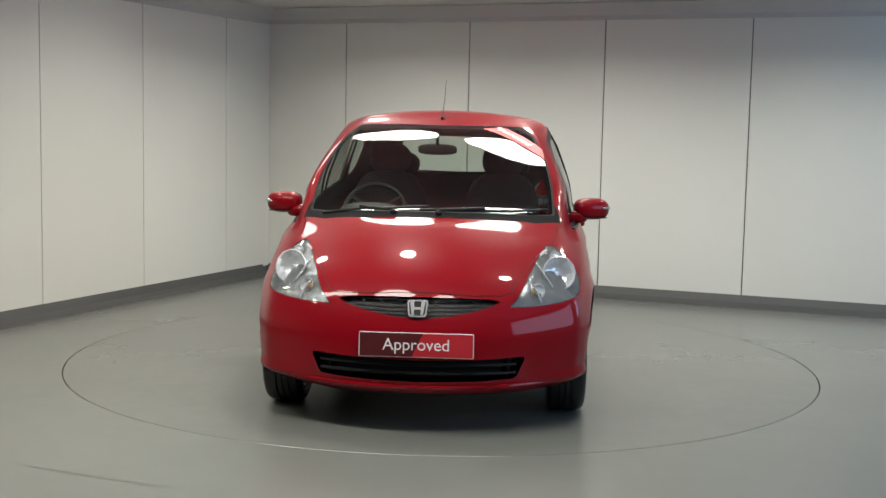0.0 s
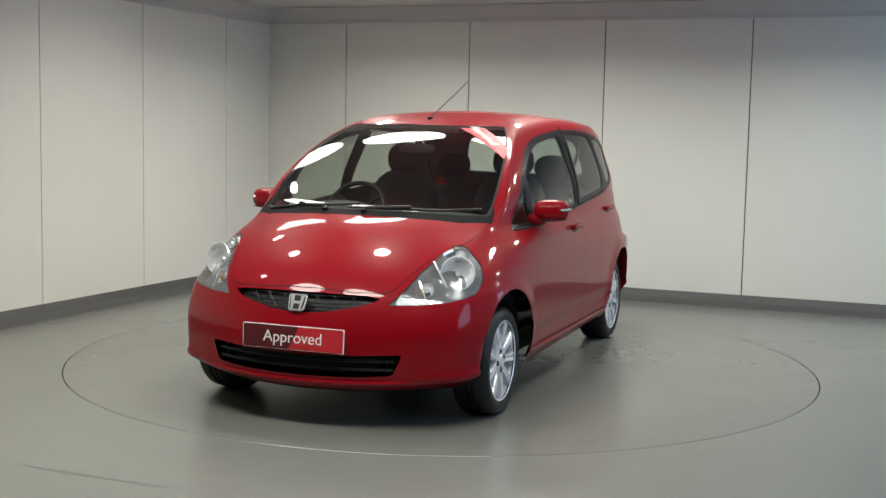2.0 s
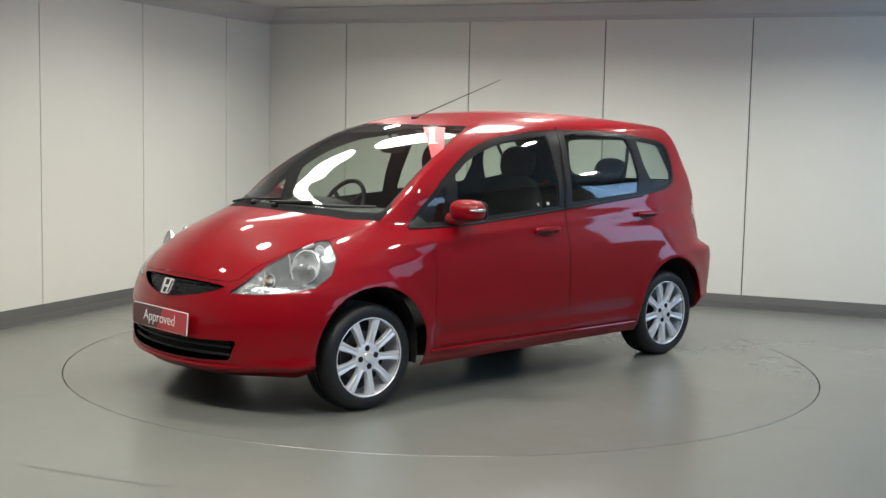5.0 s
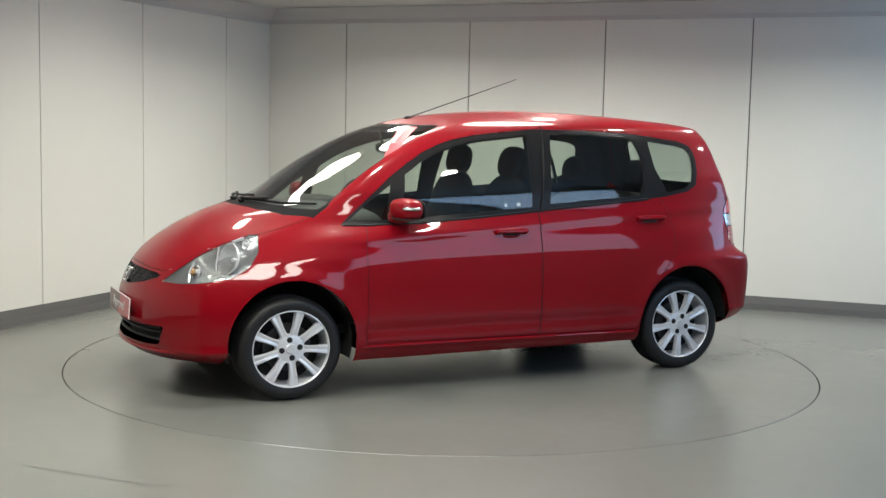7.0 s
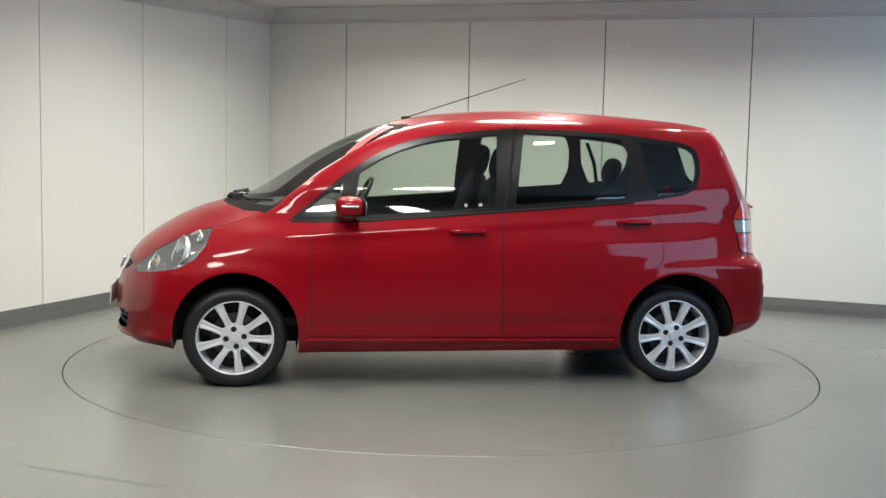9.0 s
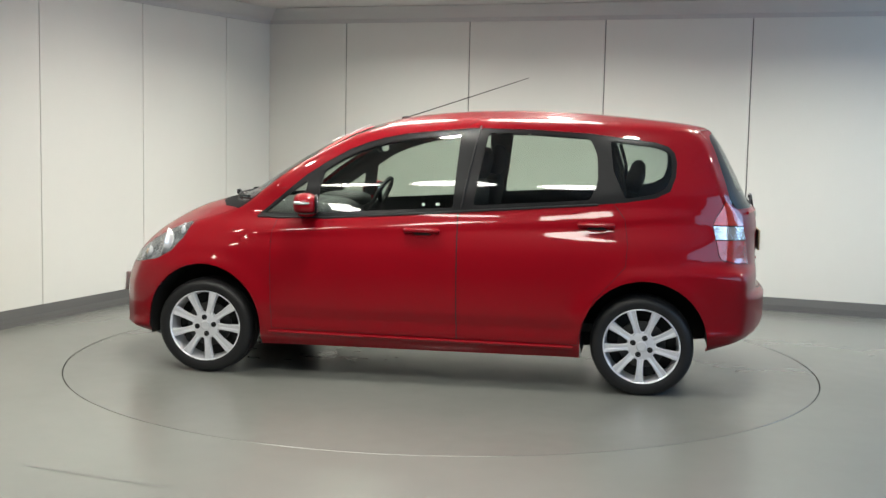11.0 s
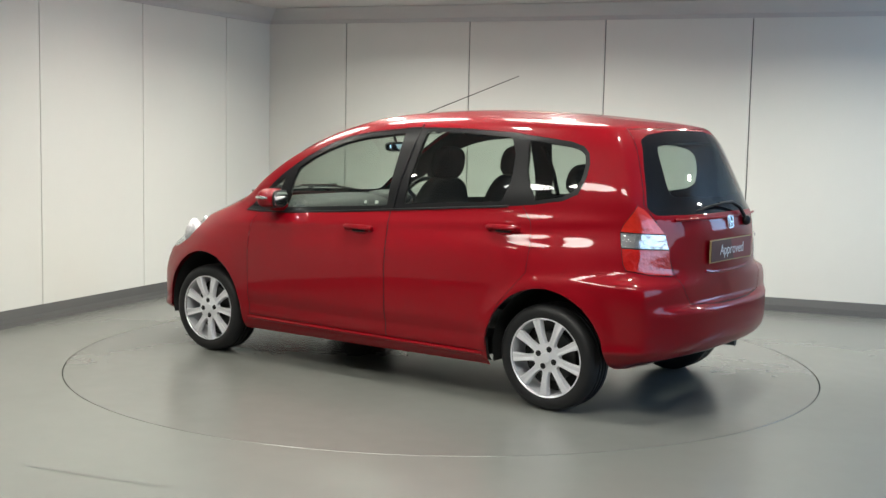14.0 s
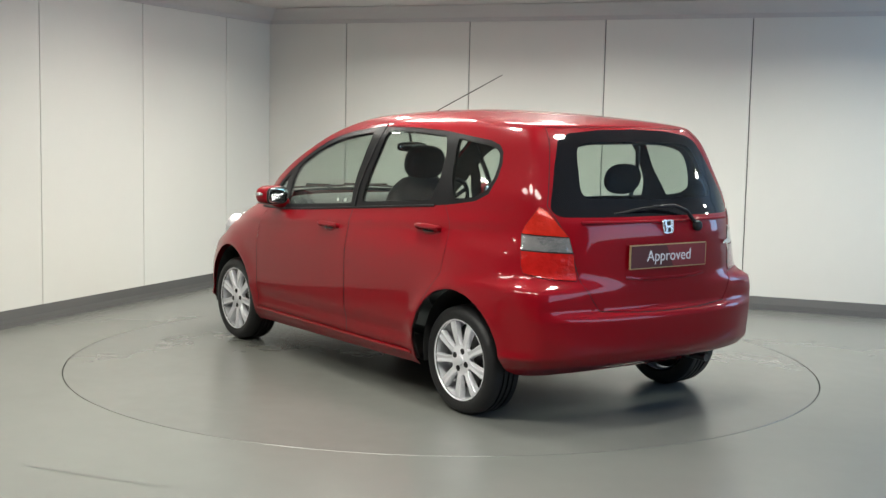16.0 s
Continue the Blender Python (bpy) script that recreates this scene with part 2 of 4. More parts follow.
ceiling = structure("ceiling", prism([plan(-.2, -.2), plan(ROOM_A + .2, -.2), plan(ROOM_A + .2, ROOM_B + .2), plan(-.2, ROOM_B + .2)], ROOM_H, ROOM_H + .12), CEIL, "plain off-white painted ceiling")


def run_of(name, profile, p, q, inward, mat, label):
    """A moulding of that (in, up) profile along a wall."""
    bm = bmesh.new()
    a = [bm.verts.new(p + inward * u + Vector((0, 0, v))) for u, v in profile]
    b = [bm.verts.new(q + inward * u + Vector((0, 0, v))) for u, v in profile]
    n = len(profile)
    for i in range(n):
        bm.faces.new((a[i], a[(i + 1) % n], b[(i + 1) % n], b[i]))
    bm.faces.new(a)
    bm.faces.new(b[::-1])
    bmesh.ops.recalc_face_normals(bm, faces=bm.faces)
    return structure(name, bm, mat, label)


SKIRT_P = [(0, 0), (.14, 0), (.135, .006), (.09, .018), (.055, .042), (.036, .075), (.022, .097), (0, .10)]
CORN_P = [(0, PANEL_TOP), (.03, PANEL_TOP), (.034, PANEL_TOP + .035), (.10, PANEL_TOP + .09), (.16, ROOM_H - .005), (0, ROOM_H - .005)]
run_of("baseboard_back", SKIRT_P, plan(0, 0), plan(ROOM_A, 0), LEFT, SKIRT, "dark grey skirting along the panel wall")
run_of("baseboard_side", SKIRT_P, plan(0, .141), plan(0, ROOM_B), RIGHT, SKIRT, "dark grey skirting along the panel wall")
run_of("cornice_back", CORN_P, plan(0, 0), plan(ROOM_A, 0), LEFT, CORNICE, "plain painted cornice under the ceiling")
run_of("cornice_side", CORN_P, plan(0, .036), plan(0, ROOM_B), RIGHT, CORNICE, "plain painted cornice under the ceiling")


def wall_panels(parent, start, along, out, joints, gap):
    """Flat sheets with narrow open joints between them."""
    for a, b in zip(joints, joints[1:]):
        p, q = start + along * (a + gap), start + along * (b - gap)
        bm = prism([p, q, q - out * .014, p - out * .014], .08, PANEL_TOP + .02)
        bmesh.ops.bevel(bm, geom=bm.edges[:], offset=.002, segments=1, affect="EDGES")
        part("panel", bm, WALL, parent, "", False)



wall_panels(wall_back, plan(0, 0), RIGHT, -LEFT, [0, .803, 1.997, 3.208, 4.413, 5.61, 6.81, 7.6], .0045)
wall_panels(wall_side, plan(0, 0), LEFT, -RIGHT, [.014, .742, 1.92, 3.086, 4.27, 5.45, 6.63, 7.81, 8.99, 10.17, 11.35, 12.53, 13.5], .0035)
CROWN = 1.512
LIFT = .013
TOP = CROWN + LIFT


def rise(z):
    """A measure of height that opens out towards the roof, so that the crown is round."""
    return -math.sqrt(max(CROWN + .0004 - z, 0))


def curve(keys):
    """A smooth monotone curve through (z, value) pairs."""
    xs = np.array([rise(k[0]) for k in keys], float)
    ys = np.array([k[1] for k in keys], float)
    h = np.diff(xs)
    d = np.diff(ys) / h
    m = np.zeros(len(xs))
    m[0], m[-1] = d[0], d[-1]
    for i in range(1, len(xs) - 1):
        if d[i - 1] * d[i] > 0:
            w1, w2 = 2 * h[i] + h[i - 1], h[i] + 2 * h[i - 1]
            m[i] = (w1 + w2) / (w1 / d[i - 1] + w2 / d[i])

    def at(z):
        x = rise(z)
        x = min(max(x, xs[0]), xs[-1])
        i = min(max(int(np.searchsorted(xs, x)) - 1, 0), len(h) - 1)
        t = (x - xs[i]) / h[i]
        return ((1 + 2 * t) * (1 - t) ** 2 * ys[i] + t * (1 - t) ** 2 * h[i] * m[i]
                + t * t * (3 - 2 * t) * ys[i + 1] + t * t * (t - 1) * h[i] * m[i + 1])
    return at


# the car's body by height: nose and tail on the centre line, corners and half width
NOSE = curve([(.15, 1.72), (.19, 1.87), (.25, 1.92), (.33, 1.932), (.45, 1.928), (.53, 1.908), (.62, 1.865), (.70, 1.80), (.76, 1.735), (.83, 1.632),
              (.92, 1.455), (.965, 1.30), (1.01, 1.145), (1.114, .965), (1.236, .769), (1.34, .567), (1.416, .36), (1.459, .20), (1.495, -.08), (1.512, -.48)])
NOSE_X = curve([(.15, 1.54), (.25, 1.66), (.45, 1.66), (.6, 1.63), (.70, 1.55), (.83, 1.36), (.92, 1.10), (.97, .99), (1.05, .89), (1.143, .775), (1.29, .53),
                (1.36, .385), (1.42, .20), (1.459, .06), (1.495, -.18), (1.512, -.49)])
NOSE_Y = curve([(.15, .64), (.25, .735), (.45, .745), (.6, .725), (.70, .685), (.83, .645), (.92, .665), (.97, .68), (1.05, .682), (1.143, .656), (1.29, .588),
                (1.36, .543), (1.42, .50), (1.459, .43), (1.495, .25), (1.512, .01)])
WIDE = curve([(.15, .77), (.2, .80), (.3, .825), (.42, .838), (.6, .84), (.72, .836), (.82, .822), (.9, .795), (.95, .78), (1.05, .766), (1.25, .699),
              (1.37, .650), (1.43, .610), (1.459, .555), (1.495, .33), (1.512, .02)])
TAIL = curve([(.15, -1.62), (.2, -1.72), (.27, -1.85), (.33, -1.885), (.42, -1.905), (.535, -1.904), (.552, -1.886), (.567, -1.860), (.66, -1.855), (.70, -1.853), (.9, -1.852), (.98, -1.838),
              (1.05, -1.79), (1.2, -1.71), (1.39, -1.592), (1.425, -1.56), (1.45, -1.45), (1.475, -1.22), (1.495, -.98), (1.512, -.50)])
TAIL_X = curve([(.15, -1.52), (.27, -1.71), (.45, -1.75), (.6, -1.75), (.665, -1.735), (.70, -1.69), (.735, -1.665), (.8, -1.66), (.95, -1.65), (1.05, -1.62), (1.2, -1.57), (1.39, -1.48), (1.425, -1.44), (1.45, -1.33),
                (1.475, -1.12), (1.495, -.9), (1.512, -.50)])
TAIL_Y = curve([(.15, .66), (.27, .73), (.45, .745), (.6, .755), (.665, .755), (.70, .715), (.735, .70), (.8, .69), (.95, .665), (1.05, .665), (1.2, .63), (1.39, .565), (1.425, .535), (1.45, .46),
                (1.475, .35), (1.495, .22), (1.512, .01)])


def half_slice(z):
    """Half of the body's outline at height z, from the nose round one side to the tail."""
    z -= LIFT * min(max((z - .9) / .45, 0), 1)
    xf, cx, cy, w, xr, tx, ty = NOSE(z), NOSE_X(z), NOSE_Y(z), WIDE(z), TAIL(z), TAIL_X(z), TAIL_Y(z)
    grow = .011 * min(1, (CROWN - z) / .1)
    w, cy, ty = w + grow, cy + grow, ty + grow
    xf += .014 * min(max((z - .6) / .1, 0), 1, (CROWN - z) / .1)
    xm = (cx + tx) / 2 - .05
    k = min(max((z - .72) / .28, 0), 1)
    pf, pr = 7 - 4.4 * k, 7 - 3.8 * k
    pts = []
    for i in range(26):
        s = i / 26
        s = math.sin(s * math.pi / 2) * .6 + s * .4
        pts.append((xf - (xf - cx) * s ** 2.05, cy * s))
    for i in range(44):
        s = 1 - i / 44
        s = s ** 1.25
        pts.append((xm + (cx - xm) * s, w - (w - cy) * s ** pf))
    for i in range(44):
        s = (i / 44) ** .8
        pts.append((xm + (tx - xm) * s, w - (w - ty) * s ** pr))
    for i in range(27):
        s = 1 - i / 26
        s = math.sin(s * math.pi / 2) * .6 + s * .4
        pts.append((xr - (xr - tx) * s ** 3.0, ty * s))
    p = np.array(pts)
    for _ in range(5):
        q = p.copy()
        q[1:-1] = p[1:-1] * .5 + (p[:-2] + p[2:]) * .25
        q[0] = (p[0][0] * .5 + p[1][0] * .5, 0)
        q[-1] = (p[-1][0] * .5 + p[-2][0] * .5, 0)
        p = q
    return p


def body_levels():
    low = [.15, .16, .175] + [.19 + i * .0165 for i in range(75)]
    return [z for z in low if z < 1.405] + [TOP - .107 * (1 - i / 26) ** 2 for i in range(24)]


# ---- the car ----
car = tagged(new("car"), "shiny red five-door hatchback parked on the round turntable", "car")


def flare(x, y, z):
    """The swell of the wings round the wheel arches."""
    out = 0
    if z < .8 and y > .5:
        for cx in (1.222, -1.232):
            r = math.hypot(x - cx, z - .287)
            out = max(out, .013 * math.exp(-((r - .345) / .05) ** 2) * min(1, (.8 - z) / .1))
    if y > .5:
        # the shoulder line at the height of the door handles, with a shallow hollow under it
        d = z - (.878 - .0606 * (x + .025))
        fade = min(max((1.25 - x) / .35, 0), 1) * min(max((x + 1.60) / .25, 0), 1)
        out += fade * (.008 * math.exp(-(d / (.020 if d < 0 else .055)) ** 2) - .003 * math.exp(-((d + .07) / .05) ** 2))
        # the lower door hollow over the sill, and the flicked lower corners of the bumpers
        if -.88 < x < .84:
            out -= .010 * math.exp(-((z - .345) / .045) ** 2)
        if x > 1.5:
            out += .016 * math.exp(-((z - .245) / .03) ** 2) * min((x - 1.5) / .08, 1)
        if x < -1.5:
            out += .014 * math.exp(-((z - .33) / .035) ** 2) * min((-1.5 - x) / .08, 1)
    return out


def hem(x, z):
    """The lower edge of the skin: low at the chin, higher along the sills and under the tail."""
    up = float(np.interp(x, (-1.9, -1.55, -1.3, -.9, 1.3, 1.56, 1.78), (.095, .075, .06, .042, .034, .03, 0)))
    return z + up * max(0, 1 - (z - .15) / .22)


def body_shell():
    """The whole outer skin as one mesh, slice over slice."""
    bm = bmesh.new()
    rings = []
    for z in body_levels():
        half = half_slice(z)
        half[:, 1] += [flare(x, y, z) for x, y in half]
        left = [bm.verts.new((x, y, hem(x, z))) for x, y in half]
        right = [bm.verts.new((x, -y, hem(x, z))) for x, y in half[1:-1]][::-1]
        rings.append(left + right)
    for a, b in zip(rings, rings[1:]):
        n = len(a)
        for i in range(n):
            bm.faces.new((a[i], b[i], b[(i + 1) % n], a[(i + 1) % n]))
    bm.faces.new(rings[-1])
    bmesh.ops.recalc_face_normals(bm, faces=bm.faces)
    if sum(f.calc_center_median().dot(f.normal) for f in bm.faces) < 0:
        bmesh.ops.reverse_faces(bm, faces=bm.faces)
    return bm


def inside(u, v, poly):
    hit = False
    for (x0, y0), (x1, y1) in zip(poly, poly[1:] + poly[:1]):
        if (y0 > v) != (y1 > v) and u < (x1 - x0) * (v - y0) / (y1 - y0) + x0:
            hit = not hit
    return hit


def round_poly(poly, r, seg=3):
    """The polygon with its corners rounded off."""
    out = []
    n = len(poly)
    for i in range(n):
        p, a, b = Vector(poly[i]), Vector(poly[i - 1]), Vector(poly[(i + 1) % n])
        da, db = (a - p), (b - p)
        ra, rb = min(r, da.length * .45), min(r, db.length * .45)
        s, e = p + da.normalized() * ra, p + db.normalized() * rb
        for k in range(seg + 1):
            t = k / seg
            out.append(tuple(s * (1 - t) ** 2 + p * 2 * t * (1 - t) + e * t * t))
    return out


def cut(bm, layer, poly, along, across, region, keep, only=(0,)):
    """Cuts an outline into the skin along a direction, and marks the faces in it. keep(centre, normal) chooses the side of the car."""
    along, across = Vector(along).normalized(), Vector(across).normalized()
    other = along.cross(across).normalized()
    if other.z < 0 or (abs(other.z) < 1e-6 and other.y < 0):
        other = -other
    u0, u1 = min(p[0] for p in poly) - .03, max(p[0] for p in poly) + .03
    v0, v1 = min(p[1] for p in poly) - .03, max(p[1] for p in poly) + .03

    def flat(c):
        return c.dot(across), c.dot(other)

    def near(lo, hi):
        out = []
        for f in bm.faces:
            if f[layer] not in only:
                continue
            c = f.calc_center_median()
            if not keep(c):
                continue
            u, v = flat(c)
            if lo[0] - .06 < u < hi[0] + .06 and lo[1] - .06 < v < hi[1] + .06:
                out.append(f)
        return out

    pool = near((u0, v0), (u1, v1))
    pool = set(pool)
    for a, b in zip(poly, poly[1:] + poly[:1]):
        lo = (min(a[0], b[0]) - .025, min(a[1], b[1]) - .025)
        hi = (max(a[0], b[0]) + .025, max(a[1], b[1]) + .025)
        faces = []
        for f in pool:
            if not f.is_valid:
                continue
            us = [flat(w.co) for w in f.verts]
            if max(q[0] for q in us) > lo[0] and min(q[0] for q in us) < hi[0] and max(q[1] for q in us) > lo[1] and min(q[1] for q in us) < hi[1]:
                faces.append(f)
        if not faces:
            continue
        pa = across * a[0] + other * a[1]
        edge = across * (b[0] - a[0]) + other * (b[1] - a[1])
        geom = set(faces)
        for f in faces:
            geom.update(f.edges)
            geom.update(f.verts)
        res = bmesh.ops.bisect_plane(bm, geom=list(geom), dist=1e-5, plane_co=pa, plane_no=edge.cross(along).normalized())
        pool = {f for f in pool if f.is_valid} | {g for g in res["geom"] if isinstance(g, bmesh.types.BMFace) and g.is_valid}
    got = []
    for f in bm.faces:
        if f[layer] in only:
            c = f.calc_center_median()
            if keep(c):
                u, v = flat(c)
                if u0 < u < u1 and v0 < v < v1 and inside(u, v, poly):
                    f[layer] = region
                    got.append(f)
    return got


def shrink(poly, w):
    """The outline moved inwards by w."""
    n = len(poly)
    area = sum(poly[i][0] * poly[(i + 1) % n][1] - poly[(i + 1) % n][0] * poly[i][1] for i in range(n))
    s = w if area > 0 else -w
    out = []
    for i in range(n):
        p, a, b = Vector(poly[i]), Vector(poly[i - 1]), Vector(poly[(i + 1) % n])
        d, e = (p - a).normalized(), (b - p).normalized()
        na, nb = Vector((-d.y, d.x)), Vector((-e.y, e.x))
        k = max(1 + na.dot(nb), .4)
        out.append(tuple(p + (na + nb) * (s / k)))
    return out


def both_sides(bm, layer, poly, along, across, region, keep, only=(0,)):
    cut(bm, layer, poly, along, across, region, lambda c: c.y > 0 and keep(c), only)
    cut(bm, layer, poly, (along[0], -along[1], along[2]), (across[0], -across[1], across[2]), region, lambda c: c.y < 0 and keep(c), only)


def panel(bm, layer, poly, along, across, region, keep, gap, twice=False, only=(0,)):
    """A panel with a thin shut line round it."""
    put = both_sides if twice else cut
    put(bm, layer, poly, along, across, 100 + region, keep, only)
    put(bm, layer, shrink(poly, gap), along, across, region, keep, (100 + region,))


def arc(cx, cz, r, a0, a1, n):
    return [(cx + r * math.cos(radians(a0 + (a1 - a0) * i / n)), cz + r * math.sin(radians(a0 + (a1 - a0) * i / n))) for i in range(n + 1)]


WHEEL_Z, WHEEL_X, WHEEL_Y = .2695, 1.225, .79
R_HOOD, R_SCREEN, R_COWL, R_FRAME, R_FRONT_GLASS, R_REAR_GLASS, R_QUARTER, R_CORNER = 1, 2, 3, 4, 5, 6, 7, 8
R_GRILLE, R_INTAKE, R_HEAD, R_BUMPER, R_FDOOR, R_RDOOR, R_TAIL_RED, R_TAIL_CLEAR = 9, 10, 11, 12, 13, 14, 15, 16
R_BACK, R_BACK_CLEAR, R_GATE, R_RBUMPER, R_LIP, R_ARCH, R_GAP, R_FENDER, R_TAIL_LOW = 17, 18, 19, 20, 21, 22, 23, 24, 25

HEAD_DIR, HEAD_ACROSS = (.75, .6614, 0), (.6614, -.75, 0)
TAIL_DIR, TAIL_ACROSS = (-.75, .6614, 0), (-.6614, -.75, 0)


def spread(points, across):
    return [(x * across[0] + y * across[1], z) for x, y, z in points]


def shaped_body():
    bm = body_shell()
    layer = bm.faces.layers.int.new("region")
    side, up, ahead = (0, 1, 0), (0, 0, 1), (1, 0, 0)
    # wheel arches
    for cx in (1.222, -1.232):
        both_sides(bm, layer, [(cx + .336, .05), *arc(cx, .293, .336, 0, 180, 22), (cx - .336, .05)], side, ahead, R_ARCH, lambda c: abs(c.y) > .5)
    # windscreen, cowl and bonnet, from above
    screen_side = [(1.035, .645), (.86, .635), (.70, .61), (.55, .578), (.36, .52), (.245, .47)]
    screen = [(1.235, 0), (1.225, .16), (1.195, .33), (1.125, .52), *screen_side, (.31, .33), (.355, .16)]
    full = screen + [(.37, 0)] + [(x, -y) for x, y in screen[:0:-1]]
    panel(bm, layer, round_poly(full, .03), up, ahead, R_SCREEN, lambda c: c.z > .93, .012)
    cowl = [(1.315, 0), (1.305, .16), (1.275, .33), (1.19, .54), (1.07, .672), (.99, .66), (.6, .4)]
    cowl += [(x, -y) for x, y in cowl[:0:-1]]
    cut(bm, layer, cowl, up, ahead, R_COWL, lambda c: c.z > .92)
    hood = [(1.845, 0), (1.838, .15), (1.822, .26), (1.785, .385), (1.755, .43), (1.62, .495), (1.50, .545), (1.385, .60), (1.30, .635), (1.18, .652), (1.075, .655), (.9, .4)]
    hood += [(x, -y) for x, y in hood[:0:-1]]
    panel(bm, layer, hood, up, ahead, R_HOOD, lambda c: c.z > .6, .0026)
    # side windows
    dlo = [(.945, .897), (.80, .897), (.52, .905), (.15, .932), (-.215, .962), (-.60, .992), (-.97, 1.022), (-1.11, 1.036), (-1.27, 1.062), (-1.348, 1.10), (-1.376, 1.18), (-1.38, 1.25), (-1.365, 1.305),
           (-1.33, 1.338), (-1.26, 1.360), (-.91, 1.40), (-.60, 1.415), (-.265, 1.417), (-.06, 1.398), (.10, 1.38), (.235, 1.354), (.33, 1.325), (.43, 1.283), (.54, 1.22), (.66, 1.14)]
    both_sides(bm, layer, dlo, side, ahead, R_FRAME, lambda c: abs(c.y) > .3 and c.z > .85)
    wide = lambda c: abs(c.y) > .3 and c.z > .85
    front = [(.60, .932), (-.185, .985), (-.205, 1.385), (-.06, 1.368), (.10, 1.35), (.22, 1.325), (.35, 1.283), (.45, 1.237), (.56, 1.165)]
    both_sides(bm, layer, round_poly(front, .012), side, ahead, R_FRONT_GLASS, wide, (R_FRAME,))
    rear = [(-.295, 1.0), (-.925, 1.045), (-.965, 1.15), (-.955, 1.29), (-.915, 1.375), (-.60, 1.392), (-.355, 1.393)]
    both_sides(bm, layer, round_poly(rear, .02), side, ahead, R_REAR_GLASS, wide, (R_FRAME,))
    quarter = [(-1.115, 1.058), (-1.265, 1.085), (-1.328, 1.12), (-1.352, 1.185), (-1.356, 1.25), (-1.345, 1.295), (-1.31, 1.322), (-1.25, 1.338), (-1.02, 1.365), (-1.045, 1.20)]
    both_sides(bm, layer, round_poly(quarter, .012), side, ahead, R_QUARTER, wide, (R_FRAME,))
    tri = [(.90, .922), (.685, .927), (.645, 1.115)]
    both_sides(bm, layer, round_poly(tri, .012), side, ahead, R_CORNER, wide, (R_FRAME,))
    # nose
    grille = [(-.378, .622), (-.34, .602), (-.26, .580), (-.13, .556), (0, .546)]
    grille_top = [(.378, .622), (.33, .632), (.24, .637), (.12, .640), (0, .641)]
    g = grille + [(-y, z) for y, z in grille[-2::-1]] + grille_top[1:] + [(-y, z) for y, z in grille_top[-2:0:-1]]
    cut(bm, layer, g, ahead, (0, 1, 0), R_GRILLE, lambda c: c.x > 1.6)
    low = [(-.50, .372), (-.455, .272), (-.3, .262), (0, .258), (.3, .262), (.455, .272), (.50, .372), (.3, .364), (0, .36), (-.3, .364)]
    cut(bm, layer, round_poly(low, .02), ahead, (0, 1, 0), R_INTAKE, lambda c: c.x > 1.5)
    head = spread([(1.81, .42, .594), (1.746, .459, .648), (1.631, .50, .732), (1.508, .542, .796), (1.405, .610, .848), (1.378, .655, .845), (1.392, .735, .765), (1.435, .757, .69), (1.515, .74, .637), (1.655, .658, .609), (1.733, .553, .596)], HEAD_ACROSS)
    panel(bm, layer, round_poly(head, .014), HEAD_DIR, HEAD_ACROSS, R_HEAD, lambda c: c.x > 1.15 and .5 < c.z < .95, .0028, True, (0, R_HOOD, 100 + R_HOOD))
    lip = [(-2.1, .1), (2.1, .1), (2.1, .196), (-2.1, .196)]
    cut(bm, layer, lip, side, ahead, R_LIP, lambda c: c.z < .3 and c.x > 1.45)
    bumper = [(1.40, .665), (1.50, .628), (1.66, .595), (1.76, .59), (1.81, .662), (2.1, .662), (2.1, .12), (1.35, .12)]
    cut(bm, layer, bumper, side, ahead, R_BUMPER, lambda c: c.x > 1.3)
    # doors
    fdoor = [(.822, .281), (.828, .60), (.83, .80), (.80, .93), (-.216, .99), (-.226, .269)]
    panel(bm, layer, fdoor, side, ahead, R_FDOOR, lambda c: abs(c.y) > .5, .003, True)
    rdoor = [(-.226, .269), (-.216, .99), (-1.03, 1.06), (-1.115, .95), (-1.135, .82), (-1.128, .70), (-1.06, .62), (-.97, .52), (-.905, .38), (-.885, .266)]
    panel(bm, layer, rdoor, side, ahead, R_RDOOR, lambda c: abs(c.y) > .5, .003, True)
    fender = [(.828, .2), (.828, .88), (.96, .90), (1.10, .97), (1.45, .85), (1.45, .2)]
    both_sides(bm, layer, fender, side, ahead, R_FENDER, lambda c: abs(c.y) > .5)
    # tail
    red = spread([(-1.628, .640, 1.058), (-1.585, .690, .965), (-1.578, .705, .925), (-1.74, .545, .915), (-1.70, .59, .985), (-1.66, .615, 1.035)], TAIL_ACROSS)
    clear = spread([(-1.578, .705, .925), (-1.585, .712, .85), (-1.755, .53, .84), (-1.74, .545, .915)], TAIL_ACROSS)
    lower = spread([(-1.585, .712, .85), (-1.60, .722, .775), (-1.62, .722, .742), (-1.69, .63, .718), (-1.762, .51, .709), (-1.755, .53, .84)], TAIL_ACROSS)
    for poly, region in ((red, R_TAIL_RED), (clear, R_TAIL_CLEAR), (lower, R_TAIL_LOW)):
        panel(bm, layer, poly, TAIL_DIR, TAIL_ACROSS, region, lambda c: c.x < -1.4 and .6 < c.z < 1.15, .003, True)
    back = [(0, 1.425), (.22, 1.42), (.40, 1.402), (.475, 1.375), (.535, 1.25), (.595, 1.09), (.61, 1.04), (.58, 1.008), (.4, 1.008), (0, 1.01)]
    back += [(-y, z) for y, z in back[-2:0:-1]]
    cut(bm, layer, round_poly(back, .02), ahead, (0, 1, 0), R_BACK, lambda c: c.x < -1.2)
